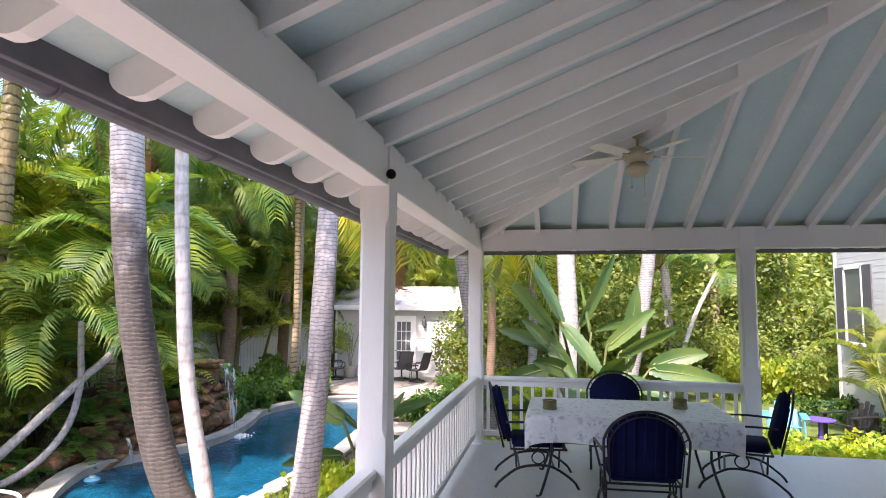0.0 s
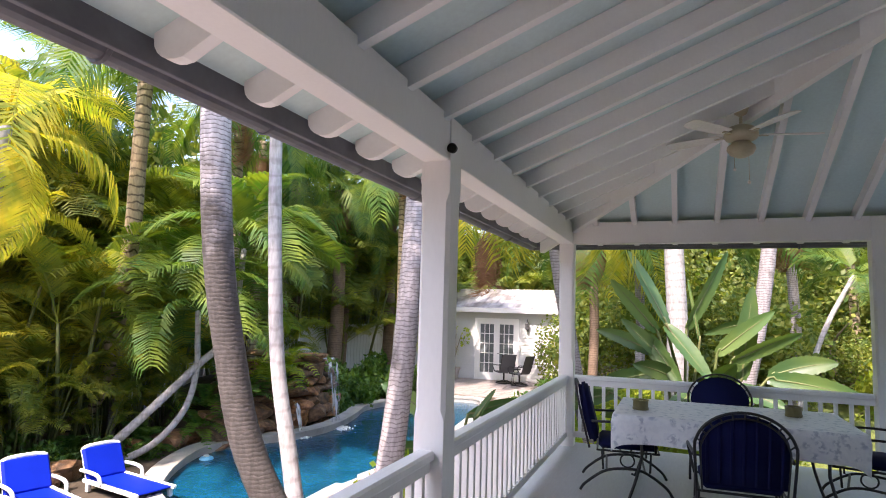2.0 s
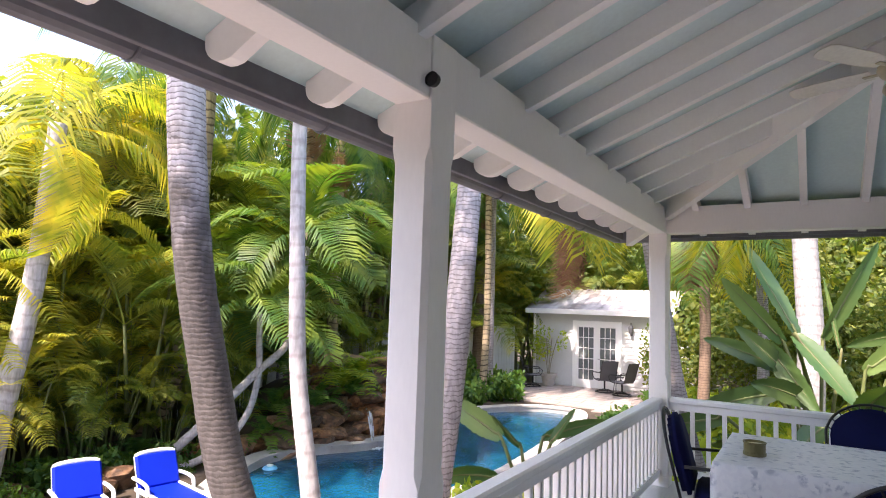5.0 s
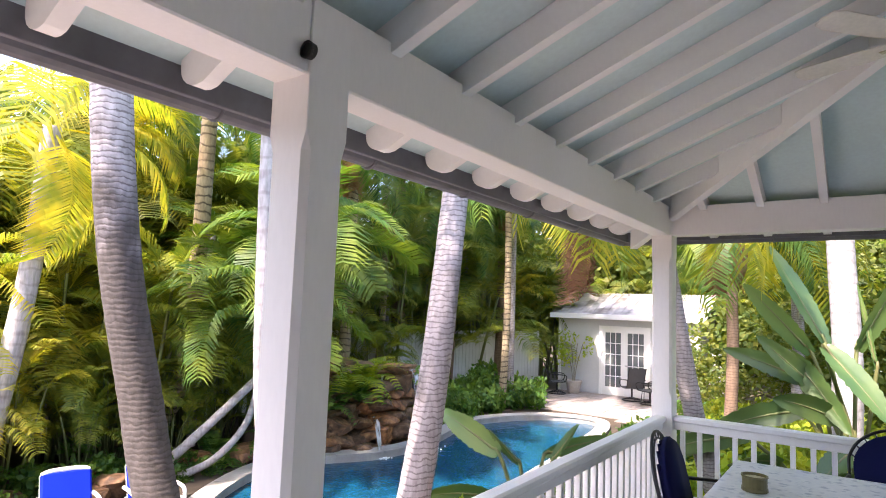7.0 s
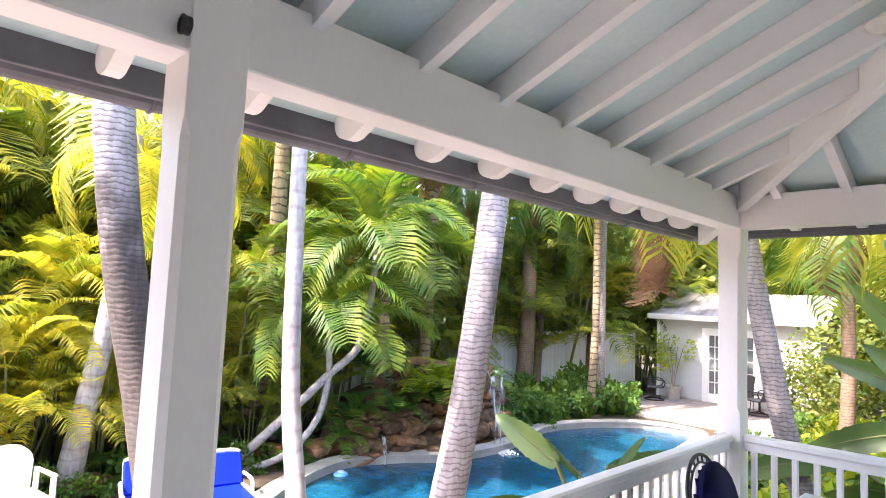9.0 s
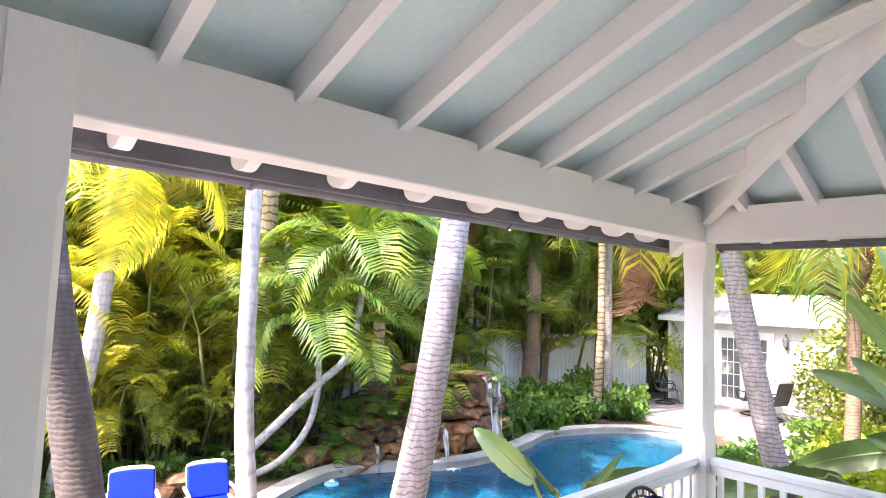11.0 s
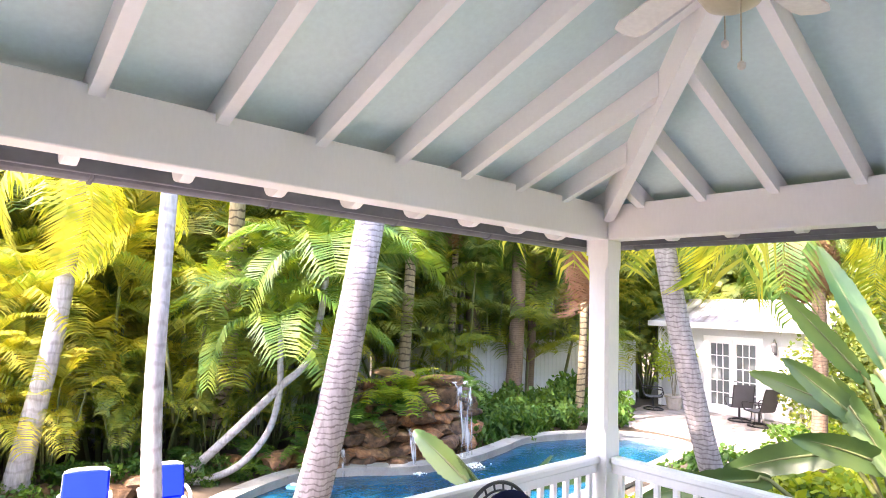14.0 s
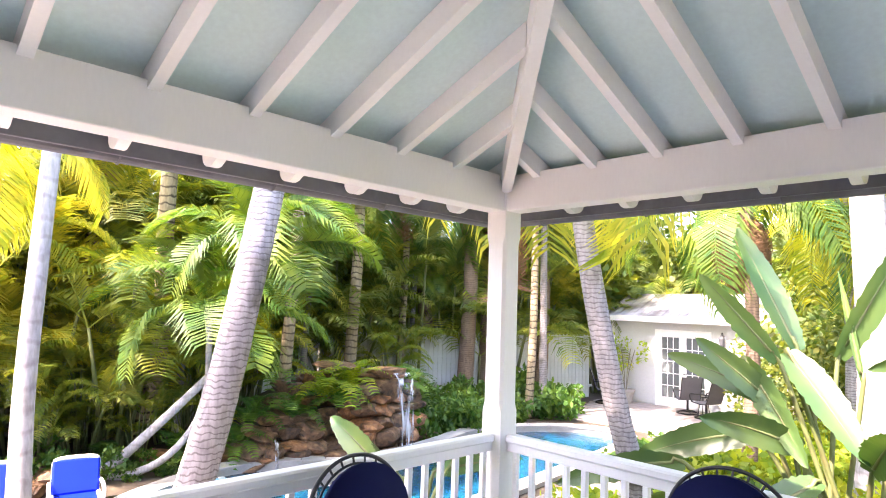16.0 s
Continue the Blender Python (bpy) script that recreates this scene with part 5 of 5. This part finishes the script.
for i, (b, t, w, bend) in enumerate([((-1.85, 0.62, 0.16), (-2.62, 0.5, 0.60), 0.38, 0.05), ((-1.65, 0.75, 0.05), (-1.95, 0.55, 0.42), 0.16, 0.0), ((-1.35, 0.95, 0.1), (-1.05, 1.0, 0.55), 0.16, 0.0), ((-1.45, 0.95, 0.15), (-0.75, 1.5, 0.45), 0.22, 0.15), ((-1.75, 0.35, -0.25), (-2.35, -0.25, -0.1), 0.28, 0.25), ((-1.3, 0.5, -0.1), (-0.8, 0.35, 0.1), 0.2, 0.2)]):
    paddle((-1.55 + 0.08 * math.sin(i * 2), 0.75 + 0.08 * math.cos(i * 2), G), b, t, w, bend, ban, 30 + i)

ban.location += Vector((-0.1, -0.12, -0.08))


# ---- shed and patio ----
SX0, SX1, SY, SYB = -7.25, -2.6, 14.0, 17.2
patio_line = [(-7.2, 9.7), (-5.0, 9.5), (-3.85, 9.5), (-3.05, 8.3), (-2.75, 6.0), (-1.6, 6.5), (-1.6, 9.0), (-2.2, SY), (-7.4, SY)]
bm = bmesh.new()
fc = bm.faces.new([bm.verts.new((x, y, GROUND + 0.012)) for x, y in patio_line])
patio = thing("patio", "pinkish grey stone patio before the shed", "patio", kind="structure", data=mesh_of("patio", bm, M_SOIL))


def inside(x, y, poly):
    hit = False
    for (x0, y0), (x1, y1) in zip(poly, poly[1:] + poly[:1]):
        if (y0 > y) != (y1 > y) and x < (x1 - x0) * (y - y0) / (y1 - y0) + x0:
            hit = not hit
    return hit


Q = random.Random(3)
pavers = [mesh_of("paver", boxm((-w / 2 + 0.008, -0.2, 0), (w / 2 - 0.008, 0.2, 0.028), 0.008), M_PAVER) for w in (0.42, 0.56, 0.34)]
row_y = 6.2
while row_y < SY - 0.2:
    row_x = -7.5 + Q.uniform(0, 0.3)
    while row_x < -1.5:
        k = Q.randrange(3)
        w = (0.42, 0.56, 0.34)[k]
        if all(inside(row_x + dx, row_y + dy, patio_line) for dx in (0.02, w - 0.02) for dy in (-0.19, 0.19)) and not any((row_x + w / 2 - q.x) ** 2 + (row_y - q.y) ** 2 < 0.16 for q in POOL_LINE):
            part("paver", pavers[k], None, patio, m=pose(row_x + w / 2, row_y, GROUND + 0.006 + Q.uniform(0, 0.006), 0, 0, Q.uniform(-1.2, 1.2)))
        row_x += w
    row_y += 0.415
bm = bmesh.new()
fc = bm.faces.new([bm.verts.new((x, y, GROUND + 0.012)) for x, y in [(-2.75, 0.3), (-2.5, 2.2), (-2.6, 4.2), (-2.85, 6.0), (-1.3, 6.0), (-0.14, 0.5), (-0.14, -11.9), (-5.0, -11.9), (-5.0, -3.2), (-5.0, -1.9), (-4.1, -2.25), (-2.95, -1.5)]])
thing("pavement", "pale stone pool deck beside the porch", "pavement", kind="structure", data=mesh_of("pavement", bm, M_PAVER))

shed = thing("garden_shed", "small white clapboard pool house with french doors", "shed", pose((SX0 + SX1) / 2, SY, GROUND))
hw, WH = (SX1 - SX0) / 2, 2.62
DX0, DX1 = -0.76, 0.72
part("wall", boxm((-hw, 0.03, 0), (hw, SYB - SY, WH), 0), M_CLAP, shed)
for k in range(20):
    z = 0.06 + k * 0.128
    for a, b in (((-hw, DX0 - 0.1), (DX1 + 0.1, hw)) if z < 2.2 else ((-hw, hw),)):
        board = bmesh.new()
        v = [board.verts.new(p) for p in ((a, 0.028, z + 0.13), (b, 0.028, z + 0.13), (b, 0.004, z), (a, 0.004, z), (a, 0.03, z), (b, 0.03, z))]
        board.faces.new((v[3], v[2], v[1], v[0]))
        board.faces.new((v[4], v[5], v[2], v[3]))
        part("board", board, M_CLAP, shed)
roof = part("roof", prism([(-0.28, WH + 0.02), (1.6, WH + 0.78), (3.5, WH + 0.02), (3.5, WH - 0.03), (1.6, WH + 0.71), (-0.28, WH - 0.04)], -hw - 0.2, hw + 0.25, "x"), M_SHINGLE, shed, "weathered pale sheet roof")
for k in range(22):
    x = -hw - 0.15 + k * (2 * hw + 0.35) / 21
    part("roof_seam", sloping_bar((x, -0.28, WH + 0.035), (x, 1.6, WH + 0.795), 0.02, 0.016), M_SHINGLE, roof)
part("fascia", boxm((-hw - 0.2, -0.31, WH - 0.14), (hw + 0.25, -0.283, WH + 0.03), 0.004), M_WHITE, shed)
part("soffit", boxm((-hw - 0.18, -0.28, WH - 0.13), (hw + 0.2, 0.0, WH - 0.10), 0), M_WHITE, shed)
for x in (-hw, hw - 0.09):
    part("corner_board", boxm((x, -0.014, 0), (x + 0.09, 0.02, WH - 0.13), 0.003), M_WHITE, shed)
door_case = part("door_case", box(box(boxm((DX0 - 0.1, -0.02, 0), (DX0, 0.02, 2.23)), (DX1, -0.02, 0), (DX1 + 0.1, 0.02, 2.23)), (DX0 - 0.1, -0.024, 2.17), (DX1 + 0.1, 0.02, 2.27)), M_WHITE, shed)
mid = (DX0 + DX1) / 2
for a, b in ((DX0, mid - 0.004), (mid + 0.004, DX1)):
    leafd = part("door", box(box(box(boxm((a, 0.0, 0.02), (a + 0.10, 0.035, 2.17)), (b - 0.10, 0.0, 0.02), (b, 0.035, 2.17)), (a + 0.1, 0.0, 0.02), (b - 0.1, 0.035, 0.28)), (a + 0.1, 0.0, 2.06), (b - 0.1, 0.035, 2.17)), M_WHITE, shed, "white french door leaf with small panes")
    x0, x1 = a + 0.10, b - 0.10
    for i in range(3):
        for j in range(5):
            part("pane", boxm((x0 + (x1 - x0) * i / 3 + 0.012, 0.018, 0.28 + 1.78 * j / 5 + 0.012), (x0 + (x1 - x0) * (i + 1) / 3 - 0.012, 0.024, 0.28 + 1.78 * (j + 1) / 5 - 0.012), 0), M_GLASS, leafd)
    for i in range(1, 3):
        part("muntin", boxm((x0 + (x1 - x0) * i / 3 - 0.012, 0.008, 0.28), (x0 + (x1 - x0) * i / 3 + 0.012, 0.03, 2.06), 0.002), M_WHITE, leafd)
    for j in range(1, 5):
        part("muntin", boxm((x0, 0.006, 0.28 + 1.78 * j / 5 - 0.012), (x1, 0.03, 0.28 + 1.78 * j / 5 + 0.012), 0.002), M_WHITE, leafd)
part("door_handle", tube(bmesh.new(), [(mid + 0.05, -0.005, 1.0), (mid + 0.05, -0.04, 1.0), (mid + 0.13, -0.04, 1.0)], 0.01, 6), M_IRON, shed)

lamp = thing("wall_lantern", "grey metal lantern on the shed wall", "lantern", pose(-3.78, SY - 0.11, GROUND + 2.05))
part("cage", lathe(bmesh.new(), [(0.03, -0.16), (0.06, -0.13), (0.085, 0.06), (0.03, 0.13), (0.012, 0.17)], 8), M_SLING, lamp)
part("arm", tube(bmesh.new(), smooth_path([(0, 0.11, 0.05), (0, 0.07, 0.2), (0, 0.0, 0.2), (0, 0, 0.16)], 12), 0.012, 6), M_SLING, lamp)
part("back_plate", boxm((-0.04, 0.095, -0.22), (0.04, 0.11, 0.12), 0.004), M_SLING, lamp)


def patio_chair(m):
    """Swivel rocker with a mesh sling and a round base."""
    ch = thing("patio_chair", "dark metal patio rocker with grey mesh sling", "chair", m, "patio chairs by the shed")
    sl = smooth_path([(0, 0.26, 0.42), (0, 0.1, 0.40), (0, -0.18, 0.40), (0, -0.27, 0.50), (0, -0.36, 0.80), (0, -0.44, 1.02)], 16)
    V = [(x, p.y, p.z + dz) for p in sl for x, dz in ((-0.25, 0), (0.25, 0), (0.25, -0.012), (-0.25, -0.012))]
    F = []
    for k in range(len(sl) - 1):
        a = 4 * k
        F += [(a, a + 1, a + 5, a + 4), (a + 3, a + 7, a + 6, a + 2)]
    part("sling", raw("sling", V, F, M_SLING, True), None, ch)
    for s in (-1, 1):
        part("side_rail", tube(bmesh.new(), [(s * 0.26, p.y, p.z) for p in sl], 0.014, 6), M_IRON, ch, smooth=True)
        part("armrest", tube(bmesh.new(), smooth_path([(s * 0.29, -0.32, 0.66), (s * 0.31, 0.0, 0.64), (s * 0.31, 0.24, 0.62), (s * 0.28, 0.27, 0.50), (s * 0.26, 0.2, 0.41)], 18), 0.016, 6), M_IRON, ch, smooth=True)
    part("swivel", tube(bmesh.new(), [(0, 0, 0.39), (0, 0, 0.10)], 0.03, 8), M_IRON, ch)
    part("base_ring", tube(bmesh.new(), [(0.28 * math.cos(a), 0.28 * math.sin(a), 0.03) for a in (2 * math.pi * k / 24 for k in range(25))], 0.02, 6), M_IRON, ch, smooth=True)
    for k in range(4):
        a = math.pi / 2 * k
        part("base_arm", tube(bmesh.new(), [(0, 0, 0.11), (0.15 * math.cos(a), 0.15 * math.sin(a), 0.09), (0.28 * math.cos(a), 0.28 * math.sin(a), 0.03)], 0.012, 5), M_IRON, ch)
    return ch


for x, y, az in ((-6.7, 12.7, -60), (-4.4, 13.1, 40), (-3.75, 12.75, 70)):
    patio_chair(pose(x, y, GROUND + 0.038, 0, 0, az))
st = thing("side_table", "small round metal side table on the patio", "table", pose(-4.05, 13.3, GROUND + 0.038))
part("top", lathe(bmesh.new(), [(0.2, 0.48), (0.21, 0.49), (0.21, 0.505), (0.2, 0.51)], 20), M_IRON, st)
for k in range(3):
    a = 2.1 * k
    part("leg", tube(bmesh.new(), [(0.1 * math.cos(a), 0.1 * math.sin(a), 0.48), (0.17 * math.cos(a), 0.17 * math.sin(a), 0.0)], 0.011, 5), M_IRON, st)
pot = thing("potted_tree", "small leafy tree in a pale clay pot", "potted plant", pose(-6.4, 13.35, GROUND + 0.038))
part("pot", lathe(bmesh.new(), [(0.17, 0), (0.19, 0.02), (0.25, 0.34), (0.28, 0.36), (0.28, 0.42), (0.24, 0.42), (0.22, 0.34)], 18), M_POT, pot)
for k in range(4):
    a = k * 1.6
    part("stem", tube(bmesh.new(), smooth_path([(0.03 * math.cos(a), 0.03 * math.sin(a), 0.34), (0.1 * math.cos(a), 0.1 * math.sin(a), 0.9), (0.3 * math.cos(a), 0.3 * math.sin(a), 1.6)], 8), 0.012, 5), M_TWIG, pot)
part("crown", leaf_cloud(71, L_LIME, 420, 0.42, 0.42, 0.5, 0.11, 10), None, pot, m=pose(0, 0, 1.5))

# fence along the far boundary
def fence_run(a, b, h, label):
    a, b = Vector(a), Vector(b)
    L = (b - a).length
    f = thing("fence", label, "fence", pose(a.x, a.y, GROUND, 0, 0, math.degrees(math.atan2(b.y - a.y, b.x - a.x))), "garden fences")
    n = int(L / 0.14)
    pk = mesh_of("picket", prism([(0, 0.04), (0.128, 0.04), (0.128, h - 0.05), (0.064, h), (0, h - 0.05)], -0.01, 0.01, "y"), M_FENCE)
    for k in range(n):
        part("picket", pk, M_FENCE, f, m=pose(k * 0.14, 0, 0))
    for z in (0.35, h - 0.35):
        part("rail", boxm((0, 0.011, z), (L, 0.05, z + 0.08), 0.003), M_FENCE, f)


fence_run((-11.0, -2.0, 0), (-10.2, 5.0, 0), 2.0, "weathered white board fence behind the palms")
fence_run((-10.2, 5.0, 0), (-7.7, 13.6, 0), 2.0, "weathered white board fence behind the pool")
fence_run((-2.4, 14.3, 0), (2.8, 12.4, 0), 1.6, "white board fence beside the shed")


# ---- pool side furniture ----
def lounger(m, label):
    """Resin chaise with blue sling, raised back; it looks along +x."""
    lo = thing("sun_lounger", label, "lounger", m @ Matrix.Diagonal((0.88, 0.88, 0.88, 1)), "loungers by the pool")
    part("seat_sling", boxm((-0.02, -0.27, 0.14), (1.25, 0.27, 0.165), 0.008), M_BLUE, lo)
    back = pose(0, 0, 0.15, 0, 64, 0) @ pose(0, 0, 0, 0, 0, 180)
    part("back_sling", boxm((0.0, -0.31, -0.03), (0.51, 0.31, 0.045), 0.03), M_BLUE, lo, "bright blue sling back", m=back)
    for s in (-1, 1):
        part("back_rail", boxm((0.0, s * 0.285 - 0.03, -0.03), (0.50, s * 0.285 + 0.03, -0.0), 0.012), M_RESIN, lo, m=back)
        part("side_rail", boxm((-0.1, s * 0.30 - 0.03, 0.12), (1.3, s * 0.30 + 0.03, 0.18), 0.012), M_RESIN, lo)
        part("armrest", tube(bmesh.new(), smooth_path([(-0.15, s * 0.33, 0.30), (0.15, s * 0.34, 0.31), (0.36, s * 0.34, 0.28), (0.42, s * 0.33, 0.16)], 16), 0.028, 7), M_RESIN, lo, smooth=True)
        for x in (0.0, 1.15):
            part("leg", boxm((x, s * 0.30 - 0.03, 0.0), (x + 0.07, s * 0.30 + 0.03, 0.13), 0.01), M_RESIN, lo)
    part("head_rail", tube(bmesh.new(), smooth_path([(0.49, -0.29, 0.005), (0.525, -0.2, 0.005), (0.535, 0.0, 0.005), (0.525, 0.2, 0.005), (0.49, 0.29, 0.005)], 14), 0.036, 8), M_RESIN, lo, m=back, smooth=True)
    return lo


lounger(pose(-6.42, -2.08, GROUND, 0, 0, -14), "white resin sun lounger with blue sling facing the porch")
lounger(pose(-6.12, -1.2, GROUND + 0.012, 0, 0, -10), "white resin sun lounger with blue sling at the pool end")


def resin_chair(m):
    ch = thing("resin_chair", "white resin garden chair with a rounded back", "chair", m)
    out = [(-0.24, 0.42), (-0.27, 0.75)] + [(-0.27 * math.cos(a), 0.75 + 0.22 * math.sin(a)) for a in (math.pi * k / 10 for k in range(1, 10))] + [(0.27, 0.75), (0.24, 0.42)]
    part("backrest", prism(out, -0.3, -0.27, "y"), M_RESIN, ch, m=pose(0, 0, 0, 8, 0, 0))
    part("seat", boxm((-0.25, -0.26, 0.40), (0.25, 0.24, 0.43), 0.012), M_RESIN, ch)
    for s in (-1, 1):
        part("armrest", boxm((s * 0.28 - 0.03, -0.3, 0.62), (s * 0.28 + 0.03, 0.2, 0.65), 0.01), M_RESIN, ch)
        for y in (-0.26, 0.18):
            part("leg", boxm((s * 0.26 - 0.025, y, 0), (s * 0.26 + 0.025, y + 0.05, 0.63 if y > 0 else 0.63), 0.008), M_RESIN, ch)


resin_chair(pose(-6.2, -3.5, GROUND, 0, 0, -80))
bu = thing("pool_float", "small pale blue chlorine float on the water", "float", pose(-6.2, 0.8, GROUND - 0.06))
part("float_ring", lathe(bmesh.new(), [(0.05, -0.04), (0.11, -0.02), (0.12, 0.01), (0.10, 0.035), (0.04, 0.045)], 18), M_BUOY, bu, smooth=True)
part("cap", lathe(bmesh.new(), [(0.05, 0.044), (0.05, 0.065), (0.03, 0.07)], 14), M_RESIN, bu)


def adirondack(m, material, label):
    ch = thing("adirondack_chair", label, "chair", m, "lawn chairs")
    for k in range(5):
        x = (k - 2) * 0.105
        h = 0.95 - 0.05 * (k - 2) ** 2
        part("back_slat", boxm((x - 0.047, -0.30, 0.25), (x + 0.047, -0.28, h), 0.008), material, ch, m=pose(0, 0.05, 0, 20, 0, 0))
        part("seat_slat", boxm((-0.27, -0.22 + 0.105 * k, 0.28 + 0.02 * k), (0.27, -0.125 + 0.105 * k, 0.30 + 0.02 * k), 0.006), material, ch)
    for s in (-1, 1):
        part("armrest", boxm((s * 0.34 - 0.07, -0.35, 0.54), (s * 0.34 + 0.07, 0.36, 0.565), 0.01), material, ch)
        part("leg", boxm((s * 0.32 - 0.015, 0.22, 0), (s * 0.32 + 0.015, 0.32, 0.54), 0.005), material, ch)
        part("leg", boxm((s * 0.29 - 0.015, -0.4, 0), (s * 0.29 + 0.015, -0.3, 0.54), 0.005), material, ch)


adirondack(pose(5.5, 5.6, GROUND + 0.02, 0, 0, 165), M_AQUA_RESIN, "light blue resin lawn chair with slatted back")
pt = thing("lawn_table", "small round purple table on the lawn", "table", pose(6.2, 5.75, GROUND + 0.02))
part("top", lathe(bmesh.new(), [(0.26, 0.44), (0.28, 0.45), (0.28, 0.47), (0.26, 0.48)], 20), M_PURPLE, pt)
part("stand", lathe(bmesh.new(), [(0.16, 0.0), (0.05, 0.05), (0.04, 0.4), (0.1, 0.44)], 12), M_PURPLE, pt)
adirondack(pose(6.8, 5.9, GROUND + 0.02, 0, 0, 120), M_IRON, "dark slatted lawn chair beside a small table")

# white neighbour building across the lawn
nb = thing("neighbour_house", "white clapboard house with shuttered window across the lawn", "house", pose(7.95, 9.0, GROUND))
part("wall", boxm((0, -6.5, 0), (6.0, 0, 6.4), 0), M_CLAP, nb)
for k in range(46):
    part("board", boxm((-0.014, -6.5, 0.14 * k), (0.0, 0.0, 0.14 * k + 0.125), 0), M_CLAP, nb)
part("corner_board", boxm((-0.03, -0.12, 0), (-0.014, 0.02, 6.4), 0.004), M_WHITE, nb)
win = part("window", box(box(boxm((-0.05, -1.42, 1.9), (-0.014, -1.35, 3.7)), (-0.05, -0.57, 1.9), (-0.014, -0.50, 3.7)), (-0.05, -1.42, 3.63), (-0.014, -0.50, 3.7)), M_WHITE, nb)
part("pane", boxm((-0.03, -1.35, 1.9), (-0.016, -0.57, 3.63), 0), M_GLASS, win)
part("window_sill", boxm((-0.09, -1.46, 1.84), (-0.014, -0.46, 1.9), 0.004), M_WHITE, win)
for y0 in (-0.49, -1.83):
    part("shutter", boxm((-0.045, y0, 1.9), (-0.015, y0 + 0.40, 3.7), 0.004), M_SLING, nb, "dark grey shutter")
part("roof", boxm((-0.3, -6.8, 6.4), (6.3, 0.3, 6.5), 0.01), M_SHINGLE, nb)
for i in range(3):
    low_plant(7.5 + 0.2 * i, 8.6 - 0.9 * i, 0.7, C_LOW[i % 2], "groundcover", "low green shrub by the white house", 1.3)
areca(A_GREEN[0], 7.6, 5.6, 0.95, 40, "green areca palm by the white house")

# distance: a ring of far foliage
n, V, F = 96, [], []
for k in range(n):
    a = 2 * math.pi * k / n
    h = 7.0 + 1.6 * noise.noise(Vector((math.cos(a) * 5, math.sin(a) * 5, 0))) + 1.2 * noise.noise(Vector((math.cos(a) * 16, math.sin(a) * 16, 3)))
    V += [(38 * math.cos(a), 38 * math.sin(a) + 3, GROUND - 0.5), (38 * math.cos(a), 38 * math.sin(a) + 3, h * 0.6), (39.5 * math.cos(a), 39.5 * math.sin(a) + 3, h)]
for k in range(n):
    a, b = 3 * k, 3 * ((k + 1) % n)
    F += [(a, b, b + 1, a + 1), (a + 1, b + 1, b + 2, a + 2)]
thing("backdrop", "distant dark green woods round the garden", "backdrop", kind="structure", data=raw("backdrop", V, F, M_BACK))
